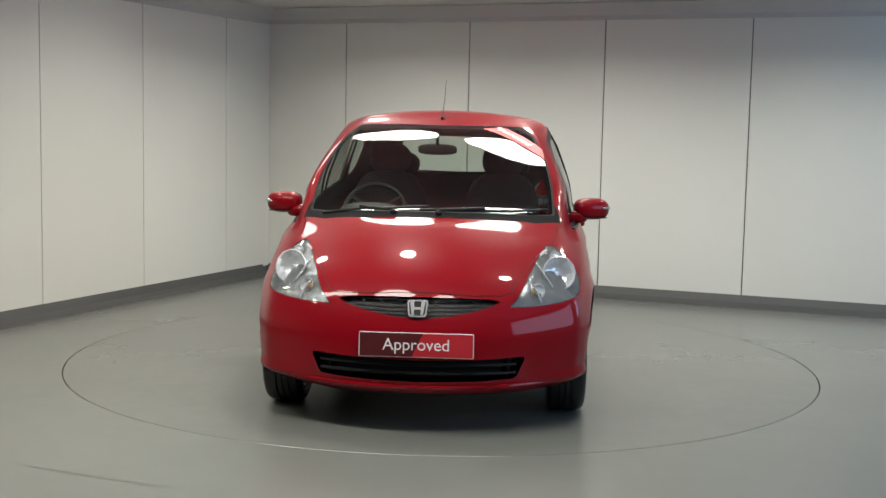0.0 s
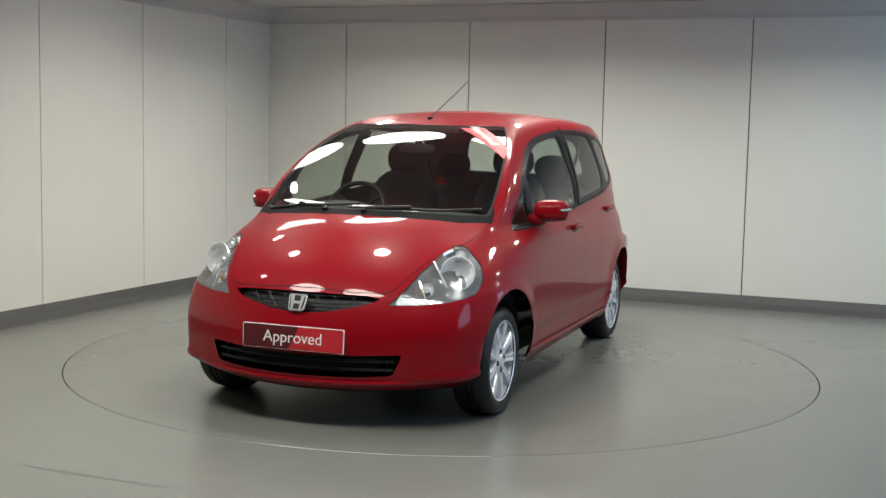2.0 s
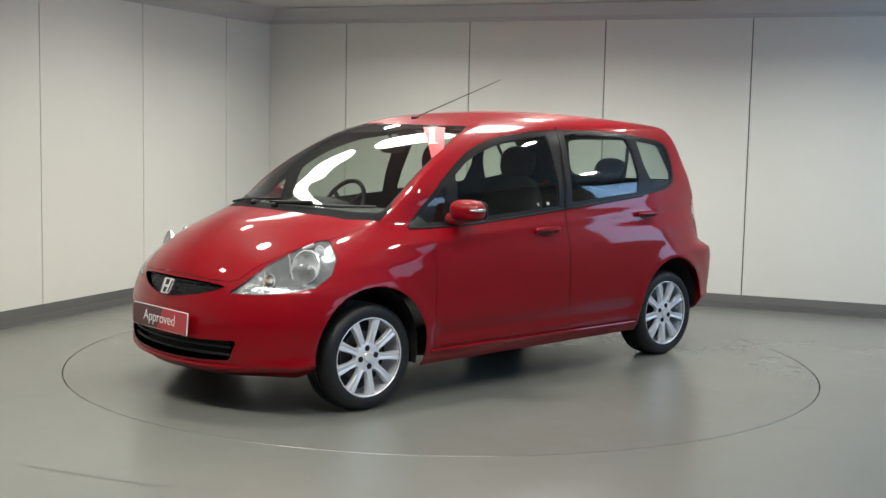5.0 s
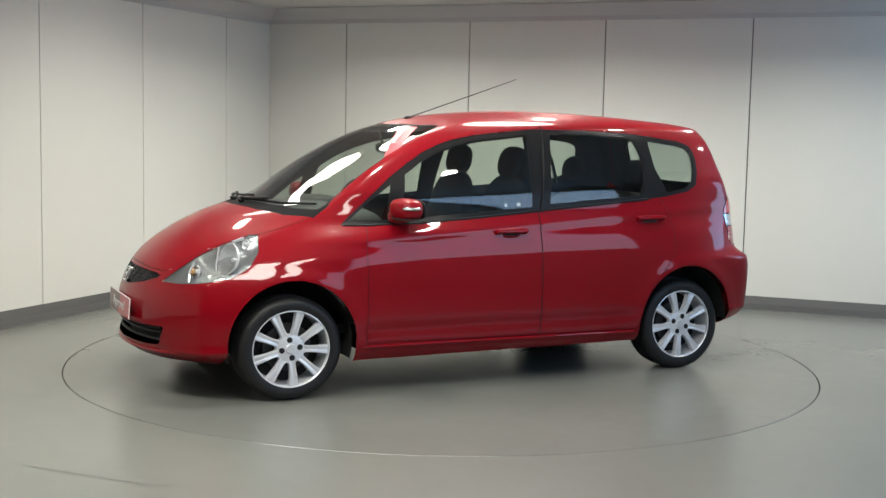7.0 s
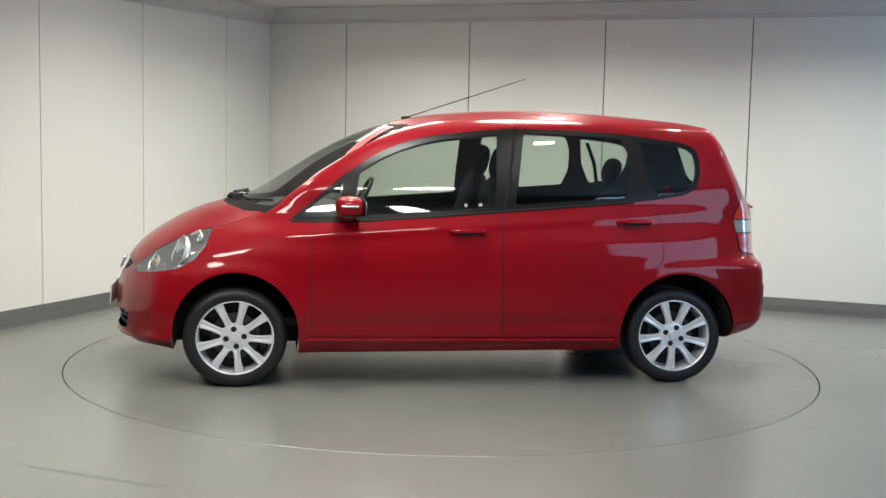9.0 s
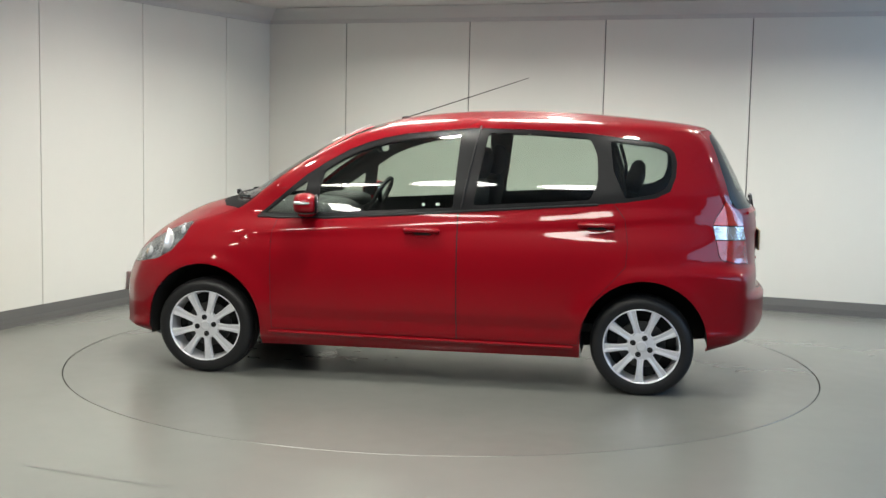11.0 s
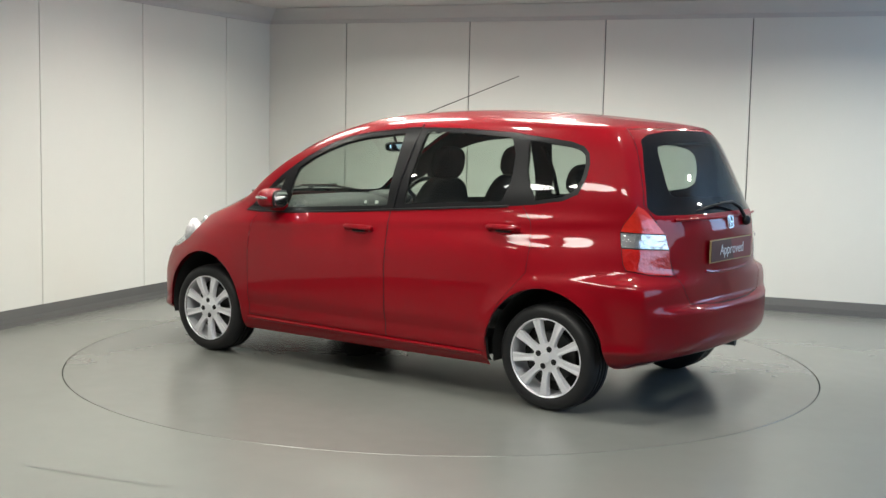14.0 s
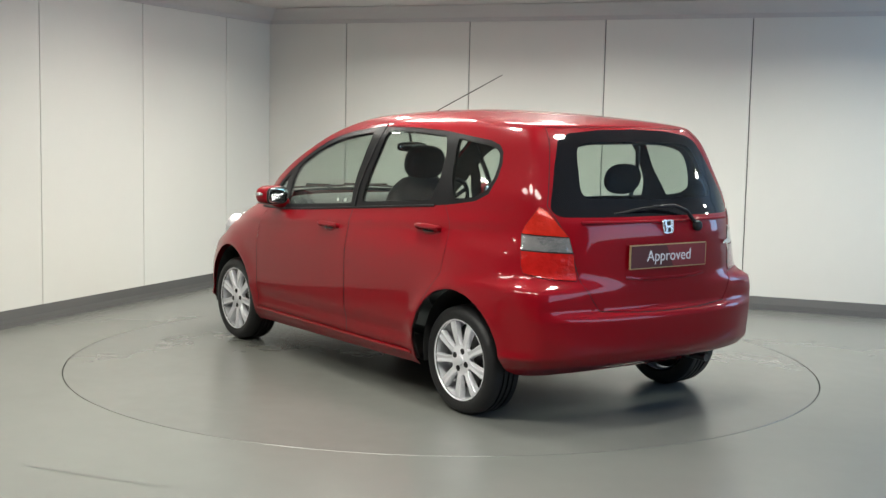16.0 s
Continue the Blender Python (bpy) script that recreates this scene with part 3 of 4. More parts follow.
    clear = [(0, 1.365), (.30, 1.36), (.385, 1.345), (.41, 1.30), (.45, 1.13), (.43, 1.095), (0, 1.085)]
    clear += [(-y, z) for y, z in clear[-2:0:-1]]
    cut(bm, layer, round_poly(clear, .03), ahead, (0, 1, 0), R_BACK_CLEAR, lambda c: c.x < -1.2, (R_BACK,))
    gate = [(.62, 1.06), (.56, .90), (.535, .80), (.512, .70), (.47, .62), (.43, .567), (.2, .553), (0, .55)]
    gate += [(-y, z) for y, z in gate[-2::-1]] + [(-.5, 1.43), (0, 1.437), (.5, 1.43)]
    panel(bm, layer, gate, ahead, (0, 1, 0), R_GATE, lambda c: c.x < -1.4, .004)
    rbump = [(-1.40, .72), (-1.55, .738), (-1.70, .716), (-2.1, .70), (-2.1, .12), (-1.4, .12), (-1.50, .5)]
    cut(bm, layer, rbump, side, ahead, R_RBUMPER, lambda c: c.x < -1.4)
    return bm, layer


def skin(bm, layer, region, name, mat, parent, label="", side=0, push=0.0, walled=False, dish=0.0):
    """The faces of a region as an object, with the whole skin's smooth normals. side: 1 left, -1 right."""
    faces = [f for f in bm.faces if (f[layer] == region or (region == R_GAP and f[layer] >= 100)) and (not side or f.calc_center_median().y * side > 0)]
    index, verts, normals, polys = {}, [], [], []
    rim = []
    if dish:
        # a bowl: flush at its outline, deeper towards the middle
        chosen = set(faces)
        rim = [v.co for f in faces for e in f.edges if any(g not in chosen for g in e.link_faces) for v in e.verts]
    for f in faces:
        row = []
        for v in f.verts:
            if v.index not in index:
                index[v.index] = len(verts)
                near = min(((v.co - c).length for c in rim), default=0)
                verts.append(v.co + v.normal * (push - dish * min(near / .035, 1) ** .6))
                normals.append(v.normal.copy())
            row.append(index[v.index])
        polys.append(row)
    if walled:
        chosen = set(faces)
        for f in faces:
            for loop in f.loops:
                if any(g not in chosen for g in loop.edge.link_faces):
                    a, b = loop.vert, loop.link_loop_next.vert
                    k = len(verts)
                    verts += [a.co.copy(), b.co.copy(), b.co + b.normal * push, a.co + a.normal * push]
                    side_n = (b.co - a.co).cross(a.normal).normalized()
                    normals += [side_n] * 4
                    polys.append([k, k + 1, k + 2, k + 3])
    me = bpy.data.meshes.new(name)
    me.from_pydata(verts, [], polys)
    me.materials.append(mat)
    me.shade_smooth()
    me.normals_split_custom_set_from_vertices(normals)
    ob = new(name, me)
    ob.parent = parent
    return tagged(ob, label)


shell, layer = shaped_body()
shell.normal_update()
shell.verts.index_update()
skin(shell, layer, 0, "body_shell", PAINT, car, "glossy red roof, pillars and rear wings")
skin(shell, layer, R_HOOD, "bonnet", PAINT, car)
skin(shell, layer, R_BUMPER, "front_bumper", PAINT, car)
skin(shell, layer, R_RBUMPER, "rear_bumper", PAINT, car)
skin(shell, layer, R_LIP, "bumper_lip", BLACK, car, "black lower edge under the bumpers and sills")
skin(shell, layer, R_COWL, "cowl", COWL, car, "black plastic cowl below the windscreen")
windscreen = skin(shell, layer, R_SCREEN, "windscreen", SCREEN, car, "clear windscreen")
skin(shell, layer, R_GAP, "shut_line", GAP, car, "dark gaps between the body panels", 0, -.003)
tailgate = skin(shell, layer, R_GATE, "tailgate", PAINT, car)
skin(shell, layer, R_BACK, "glass_border", FRIT, tailgate, "black border of the rear window")
rear_glass = skin(shell, layer, R_BACK_CLEAR, "rear_window", DARK_PANE, tailgate, "tinted rear window")
grille_back = skin(shell, layer, R_GRILLE, "grille", MESH, car, "black mesh grille", 0, -.03, True)
intake_back = skin(shell, layer, R_INTAKE, "air_intake", BLACK, car, "black lower air intake", 0, -.06, True)
doors = {}
for side in (1, -1):
    skin(shell, layer, R_FENDER, "front_wing", PAINT, car, "", side)
    fd = skin(shell, layer, R_FDOOR, "front_door", PAINT, car, "", side)
    rd = skin(shell, layer, R_RDOOR, "rear_door", PAINT, car, "", side)
    doors[side] = (fd, rd)
    skin(shell, layer, R_FRAME, "window_frame", FRAME, car, "satin black window surround", side, -.002)
    skin(shell, layer, R_FRONT_GLASS, "front_window", PANE, fd, "tinted side window", side, -.006)
    skin(shell, layer, R_CORNER, "corner_window", PANE, car, "small three-cornered window", side, -.006)
    skin(shell, layer, R_REAR_GLASS, "rear_side_window", PANE, rd, "tinted side window", side, -.006)
    skin(shell, layer, R_QUARTER, "quarter_window", DARK_PANE, car, "tinted quarter window", side, -.005)
    lamp = skin(shell, layer, R_HEAD, "headlight", LENS, car, "clear headlight lens", side, .001)
    skin(shell, layer, R_HEAD, "bezel", BEZEL, lamp, "grey lamp bezel", side, -.004, False, .036)
    tail = skin(shell, layer, R_TAIL_LOW, "tail_light", RED_LENS, car, "red and clear tail light", side, .004)
    skin(shell, layer, R_TAIL_RED, "upper_lens", UPPER_LENS, tail, "red lens", side, .004)
    skin(shell, layer, R_TAIL_CLEAR, "clear_lens", CLEAR_LENS, tail, "clear ribbed lens", side, .003)


def inner_skin():
    """The dark inside of doors, pillars and roof."""
    for regions, name, mat, keep in (((0, R_GATE, R_FDOOR, R_RDOOR, R_FRAME, R_BACK, R_COWL), "interior_lining", LINING, lambda c: c.z < 1.405 and c.x < 1.2),
                                     ((0, R_GATE), "headliner", HEADLINER, lambda c: c.z >= 1.405)):
        index, verts, polys = {}, [], []
        for f in shell.faces:
            if f[layer] in regions and keep(f.calc_center_median()) and f.calc_center_median().z > .2:
                row = []
                for v in f.verts:
                    if v.index not in index:
                        index[v.index] = len(verts)
                        verts.append(v.co - v.normal * .022)
                    row.append(index[v.index])
                polys.append(row[::-1])
        me = bpy.data.meshes.new(name)
        me.from_pydata(verts, [], polys)
        me.materials.append(mat)
        me.shade_smooth()
        ob = new(name, me)
        ob.parent = car


inner_skin()
shell.free()


# ---- wheels ----
def spoke_mesh():
    """One broad alloy spoke along +x with a shallow groove down its face."""
    bm = bmesh.new()
    rings = []
    for r, w, y in ((.045, .030, -.009), (.068, .0235, -.006), (.085, .0185, -.003), (.12, .0175, .002), (.165, .0215, .004), (.199, .026, .002)):
        g = .45 * w
        pts = [(-w, -.028), (-w, y - .006), (-w * .82, y), (-g, y), (0, y - .004), (g, y), (w * .82, y), (w, y - .006), (w, -.028)]
        rings.append([bm.verts.new((r, py, pz)) for pz, py in pts])
    for a, b in zip(rings, rings[1:]):
        for k in range(8):
            bm.faces.new((a[k], a[k + 1], b[k + 1], b[k]))
    bm.faces.new(rings[0])
    bm.faces.new(rings[-1])
    bmesh.ops.recalc_face_normals(bm, faces=bm.faces)
    return bm


def tyre_mesh():
    prof = [(.203, -.004), (.2095, .008), (.222, .013), (.244, .0145), (.262, .008), (.2735, -.006), (.2785, -.022), (.280, -.045)]
    for y in (-.06, -.09, -.12):
        prof += [(.2802, y + .006), (.272, y + .004), (.272, y - .004), (.2802, y - .006)]
    prof += [(.280, -.14), (.2785, -.155), (.262, -.172), (.235, -.178), (.207, -.168)]
    return lathe(prof, 72)


def build_wheel():
    rim = lathe([(.2005, .0035), (.2055, .0085), (.2085, .0075), (.209, .001), (.207, -.004), (.2005, -.006), (.1985, -.018), (.194, -.05), (.190, -.16), (.200, -.168)], 72)
    hub = lathe([(.0, .004), (.024, .003), (.027, -.001), (.029, -.004), (.068, -.005), (.078, -.009), (.080, -.03)], 40)
    wheel = part("wheel", join([rim, hub]), ALLOY, None, "silver nine-spoke alloy wheel")
    part("tyre", tyre_mesh(), RUBBER, wheel, "black rubber tyre")
    part("brake_disc", lathe([(.0, -.07), (.128, -.07), (.13, -.074), (.13, -.085), (.0, -.085)], 40), STEEL, wheel, "dark brake disc behind the spokes")
    part("brake_backing", lathe([(.0, -.105), (.188, -.105), (.188, -.115), (.0, -.115)], 40), GAP, wheel, "black backing")
    first = None
    for k in range(9):
        m = pose(0, 0, 0, 0, 40 * k + 16, 0)
        if first is None:
            first = part("spoke", spoke_mesh(), ALLOY, wheel)
            first.matrix_local = m
        else:
            ob = new("spoke", first.data)
            ob.parent = wheel
            ob.matrix_local = m
    nut = None
    for k in range(4):
        a = radians(90 * k - 8)
        m = pose(.049 * math.cos(a), -.003, .049 * math.sin(a))
        if nut is None:
            nut = part("wheel_nut", join([lathe([(.0, .0002), (.0155, .0002), (.0155, -.012), (.0, -.012)], 18), lathe([(.0, .006), (.008, .005), (.0095, .0003)], 6)]), NUT, wheel, "dark wheel nut")
            nut.matrix_local = m
        else:
            ob = new("wheel_nut", nut.data)
            ob.parent = wheel
            ob.matrix_local = m
            tagged(ob, "dark wheel nut")
    return wheel


FLAT = Matrix.Diagonal((1, 1, .962, 1))
wheel = build_wheel()
wheel.parent = car
wheel.matrix_local = pose(WHEEL_X, WHEEL_Y, WHEEL_Z) @ FLAT


def wheel_copy(m):
    made = copy_thing(wheel, Matrix())
    made.parent = car
    made.matrix_local = m @ FLAT


wheel_copy(pose(-WHEEL_X, WHEEL_Y - .004, WHEEL_Z, 0, 151, 0))
wheel_copy(pose(WHEEL_X, -WHEEL_Y, WHEEL_Z, 0, 0, 180))
wheel_copy(pose(-WHEEL_X, -WHEEL_Y + .004, WHEEL_Z, 0, 0, 180))


def liner(cx, side):
    bm = bmesh.new()
    n = 24
    rows = []
    for k in range(n + 1):
        a = radians(-14 + (210 if cx > 0 else 196) * k / n)
        x, z = cx + .338 * math.cos(a), .292 + .338 * math.sin(a)
        rows.append([bm.verts.new((x, side * y, z)) for y in (.775, .70, .50)])
    for a, b in zip(rows, rows[1:]):
        for j in range(2):
            bm.faces.new((a[j], a[j + 1], b[j + 1], b[j]))
    bm.faces.new([r[2] for r in rows])
    bmesh.ops.recalc_face_normals(bm, faces=bm.faces)
    return bm


for side in (1, -1):
    for cx in (1.222, -1.232):
        part("wheel_arch_liner", liner(cx, side), GAP, car, "black wheel arch liner")

pan = join([box(1.60, 1.40, .10, (.0, 0, .265)), box(2.7, .98, .12, (0, 0, .27))])
part("underbody", pan, GAP, car, "dark underbody")
part("exhaust_pipe", join([tube([(-1.45, -.46, .235), (-1.60, -.465, .242), (-1.715, -.47, .240)], .020, 14), tube([(-1.0, -.35, .24), (-1.45, -.46, .235)], .02, 10)]), STEEL, car, "dull steel exhaust pipe")
part("rear_axle", tube([(-1.235, -.62, .25), (-1.235, .62, .25)], .05, 12), STEEL, car)


# ---- what the skin carries ----
def skin_z(x, y):
    """The height of the body's upper skin over a point of the plan."""
    lo, hi = .6, TOP
    for _ in range(14):
        mid = (lo + hi) / 2
        h = half_slice(mid)
        if inside(x, abs(y) + 1e-4, [tuple(p) for p in h] + [(h[-1][0], -.01), (h[0][0], -.01)]):
            lo = mid
        else:
            hi = mid
    return lo


def skin_y(x, z):
    """The half width of the skin at a place along the side."""
    h = half_slice(z)
    k = int(np.argmax(h[:, 1]))
    seg = h[:k + 1][::-1] if x > h[k][0] else h[k:]
    order = np.argsort(seg[:, 0])
    return float(np.interp(x, seg[order, 0], seg[order, 1]))


for side in (1, -1):
    fd, rd = doors[side]
    for door, x, z in ((fd, -.025, .848), (rd, -.965, .905)):
        y = skin_y(x, z)
        lean = math.degrees(math.atan2(skin_y(x, z - .05) - skin_y(x, z + .05), .1))
        m = Matrix.Translation((x, side * y, z)) @ pose(0, 0, 0, side * lean, 0, 0)
        grip = ellipsoid(.100, .013, .0135, 3.2, (0, side * .024, .004))
        post = join([ellipsoid(.016, .02, .015, 2.5, (s * .083, side * .012, .003)) for s in (1, -1)])
        bm = join([grip, post])
        bmesh.ops.transform(bm, matrix=m, verts=bm.verts)
        handle = part("door_handle", bm, PAINT, door, "red door handle")
        cup = ellipsoid(.062, .010, .024, 2.3, (0, side * -.0055, -.006))
        bmesh.ops.transform(cup, matrix=m, verts=cup.verts)
        part("handle_recess", cup, PAINT, door)
        # a black sliver over the recess stands in for the shade under the grip
        shade = ellipsoid(.05, .004, .007, 2.3, (0, side * .005, -.012))
        bmesh.ops.transform(shade, matrix=m, verts=shade.verts)
        part("handle_gap", shade, GAP, door, "black sliver standing in for the shade behind the handle")

    # door mirrors
    foot = ellipsoid(.052, .050, .034, 3.0, (.635, side * .785, .940))
    sweep = pose(0, 0, 0, 0, 0, side * 15)
    at = lambda u, v, w: tuple(Vector((.622, side * .856, .985)) + sweep @ Vector((u, side * v, w)))
    mirror = part("door_mirror", ellipsoid(.068, .096, .059, 2.8, at(0, 0, 0), m=sweep), PAINT, car, "red door mirror housing")
    part("mirror_foot", foot, PAINT, mirror, "red mirror foot")
    part("mirror_glass", ellipsoid(.004, .078, .046, 3.6, at(-.067, .004, 0), m=sweep), MIRROR, mirror, "mirror glass")
    part("mirror_rim", ellipsoid(.010, .085, .051, 3.6, at(-.058, .004, 0), m=sweep), BLACK, mirror, "black mirror rim")
    part("repeater_lamp", ellipsoid(.050, .036, .0115, 2.6, at(.018, .067, .007), m=sweep @ pose(0, 0, 0, 0, 0, -side * 30)), CLEAR_LENS, mirror, "clear repeater lens")
    part("mirror_seam", ellipsoid(.062, .088, .004, 3.0, at(0, .001, -.048), m=sweep), GAP, mirror, "dark seam")
    # the seal strip under the side glass
    pts = [(x, side * (skin_y(x, z) + .002), z) for x, z in ((.93, .897), (.80, .897), (.52, .906), (.15, .933), (-.215, .963), (-.60, .993), (-.97, 1.022))]
    part("window_seal", tube(pts, .0065, 6), BLACK, car, "black rubber window seal")
    # pillar between the doors stands a little proud
    pts = [(-.232 - .02 * k, side * (skin_y(-.232 - .02 * k, .97 + .115 * k) + .001), .97 + .115 * k) for k in range(5)]
    part("pillar_cover", tube(pts, .006, 6), FRAME, car, "black pillar edge")

# aerial
part("aerial", tube([(.235, 0, 1.472), (.15, -.003, 1.5), (-.2, -.013, 1.618), (-.505, -.024, 1.722)], .0036, 6, .0022), BLACK, car, "thin black roof aerial")
part("aerial_base", ellipsoid(.030, .012, .011, 2.3, (.235, 0, 1.470)), BLACK, car, "black aerial base")

# wipers
for pts, arm in (([(1.135, -.56), (1.178, -.36), (1.20, -.18), (1.185, -.01)], [(1.255, -.18), (1.225, -.30), (1.18, -.36)]),
                 ([(1.235, -.05), (1.22, .2), (1.15, .42), (1.03, .60)], [(1.275, .05), (1.25, .16), (1.20, .28)])):
    bm = tube([(x, y, skin_z(x, y) + .012) for x, y in pts], .007, 6)
    w = part("wiper", bm, BLACK, car, "black windscreen wiper")
    part("wiper_arm", tube([(x, y, skin_z(x, y) + .026) for x, y in arm], .0095, 6), BLACK, w)
    x, y = arm[0]
    part("wiper_pivot", ellipsoid(.02, .02, .014, 2, (x, y, skin_z(x, y) + .012)), BLACK, w)

gate_wiper = part("rear_wiper", tube([(-1.79, .31, 1.020), (-1.812, .146, 1.047), (-1.818, -.02, 1.056)], .007, 6), BLACK, car, "black rear wiper")
part("wiper_arm", tube([(-1.812, .07, 1.052), (-1.826, -.06, 1.057), (-1.838, -.14, 1.03), (-1.855, -.20, .962)], .010, 8), BLACK, gate_wiper)
part("wiper_pivot", ellipsoid(.022, .026, .026, 2.3, (-1.853, -.205, .957)), BLACK, gate_wiper)


def writing(text, size, mat, parent, m, name="lettering", extrude=.0006):
    data = bpy.data.curves.new(name, "FONT")
    data.body, data.size, data.extrude = text, size, extrude
    data.align_x, data.align_y = "CENTER", "CENTER"
    data.materials.append(mat)
    ob = new(name, data)
    ob.parent = parent
    ob.matrix_local = m
    return ob


def rounded(w, h, r, seg=4):
    return round_poly([(-w / 2, -h / 2), (w / 2, -h / 2), (w / 2, h / 2), (-w / 2, h / 2)], r, seg)


FRONT = Matrix(((0, 0, 1, 0), (1, 0, 0, 0), (0, 1, 0, 0), (0, 0, 0, 1)))      # a sheet that faces ahead
REAR = Matrix(((0, 0, -1, 0), (-1, 0, 0, 0), (0, 1, 0, 0), (0, 0, 0, 1)))     # a sheet that faces back

# number plate boards with the dealer's word
pm = Matrix.Translation((1.936, 0, .432)) @ pose(0, 0, 0, 0, -4, 0) @ FRONT
plate = part("front_plate", slab(rounded(.524, .113, .006), .006, pm, .001), LETTER, car, "show plate in two reds with a pale edge", False)
part("plate_face", slab([(-.258, -.053), (-.02, -.053), (.03, .053), (-.258, .053)], .0075, pm), PLATE_DARK, plate, "maroon half", False)
part("plate_face", slab([(-.02, -.053), (.258, -.053), (.258, .053), (.03, .053)], .0075, pm), PLATE_RED, plate, "red half", False)
writing("Approved", .076, LETTER, plate, pm @ pose(0, 0, .0085))
pr = Matrix.Translation((-1.855, 0, .818)) @ REAR
plate = part("rear_plate", slab(rounded(.53, .116, .006), .008, pr, .001), GOLD, car, "show plate in two reds with a gold edge", False)
part("plate_face", slab([(-.258, -.053), (.03, -.053), (-.02, .053), (-.258, .053)], .0095, pr), PLATE_DARK, plate, "maroon half", False)
part("plate_face", slab([(.03, -.053), (.258, -.053), (.258, .053), (-.02, .053)], .0095, pr), PLATE_DIM, plate, "red half", False)
writing("Approved", .076, LETTER, plate, pr @ pose(0, 0, .0105))
lip = [(-1.850 + .2 * (abs(y) / .70) ** 3, y, .708 + .012 * (y / .26) ** 4) for y in (-.27, -.2, -.1, 0, .1, .2, .27)]
part("plate_lip", tube(lip, .009, 8), PAINT, tailgate, "moulded lip under the plate")
part("gate_ridge", tube([(TAIL(.985) - .004 + .2 * (abs(y) / .56) ** 2.4 * .45, y, .985) for y in (-.5, -.4, -.25, -.1, .1, .25, .4, .5)], .007, 8), PAINT, tailgate)


def badge(m, parent, w, h):
    """A plain chrome frame round a dark field with two bright bars."""
    ring = slab(round_poly([(-w * .42, -h / 2), (w * .42, -h / 2), (w / 2, h / 2), (-w / 2, h / 2)], w * .16, 4), .007, m, .0015)
    b = part("badge", ring, CHROME, parent, "chrome badge frame")
    part("badge_field", slab(round_poly([(-w * .34, -h * .40), (w * .34, -h * .40), (w * .41, h * .40), (-w * .41, h * .40)], w * .12, 4), .0085, m), GAP, b, "dark field")
    for s in (1, -1):
        part("badge_bar", slab([(s * w * .14, -h * .40), (s * w * .27, -h * .40), (s * w * .36, h * .40), (s * w * .17, h * .40)], .0105, m, .0008), CHROME, b, "bright bar")
    part("badge_bar", slab([(-w * .16, -h * .09), (w * .16, -h * .09), (w * .16, h * .07), (-w * .16, h * .07)], .0102, m, .0008), CHROME, b, "bright bar")


badge(Matrix.Translation((1.893, 0, .592)) @ pose(0, 0, 0, 0, -24, 0) @ FRONT, car, .098, .082)
badge(Matrix.Translation((-1.846, 0, .958)) @ pose(0, 0, 0, 0, 8, 0) @ REAR, car, .078, .066)
part("name_plate", slab([(-.045, -.009), (.03, -.009), (.045, .009), (-.03, .009)], .005, Matrix.Translation((-1.783, -.5, .862)) @ pose(0, 0, 0, 0, 0, 25) @ REAR, .001), CHROME, tailgate, "small chrome name bar")

# grille bars and intake slats
for k in range(5):
    z = .560 + k * .0165
    half = .375 - .065 * (4 - k) ** 1.15 * .55 - .03
    pts = [(NOSE(z) - .012 - .05 * abs(y / .38) ** 2.2 * 1.5, y, z) for y in np.linspace(-half, half, 15)]
    part("grille_bar", tube(pts, .0028, 5), MESH, grille_back)
for s in (1, -1):
    for k in range(8):
        y0 = -.31 + k * .085
        pts = []
        for q in range(6):
            z, y = .560 + q * .014, s * (y0 + q * .014)
            if abs(y) < .36 - 3.2 * max(.615 - z, 0):
                pts.append((NOSE(z) - .012 - .075 * abs(y / .38) ** 2.2, y, z))
        if len(pts) > 1:
            part("grille_bar", tube(pts, .0024, 5), MESH, grille_back)
for z in (.295, .335):
    pts = [(NOSE(z) - .028 - .10 * abs(y / .47) ** 2.2, y, z) for y in np.linspace(-.455, .455, 17)]
    part("intake_slat", tube(pts, .008, 6), BLACK, intake_back, "black slat")
for s in (1, -1):
    part("intake_post", tube([(1.80, s * .415, .27), (1.805, s * .42, .365)], .012, 6), BLACK, intake_back, "black upright")

# bonnet leading edge, bumper crease and the lower lip's highlight line
part("bumper_crease", tube([(NOSE(.232) - (NOSE(.232) - NOSE_X(.232)) * abs(y / .735) ** 2.2 + .001, y, .232 + .02 * abs(y / .7) ** 3) for y in np.linspace(-.70, .70, 21)], .010, 8), PAINT, car, "moulded lower edge of the bumper")


for side in (1, -1):
    pts = [(x, side * (skin_y(x, .25) + .001), .252 + .010 * (x + .9) / 1.75) for x in np.linspace(.84, -.86, 18)]
    part("sill_crease", tube(pts, .0085, 8), PAINT, car, "moulded lower sill edge")

# headlight insides
def bowl(r, depth):
    return lathe([(r * 1.06, depth + .003), (r, depth + .006), (r, depth), (r * .92, depth * .62), (r * .7, depth * .28), (r * .4, depth * .06), (.012, 0), (.012, .018), (.008, .024), (0, .024)], 14)


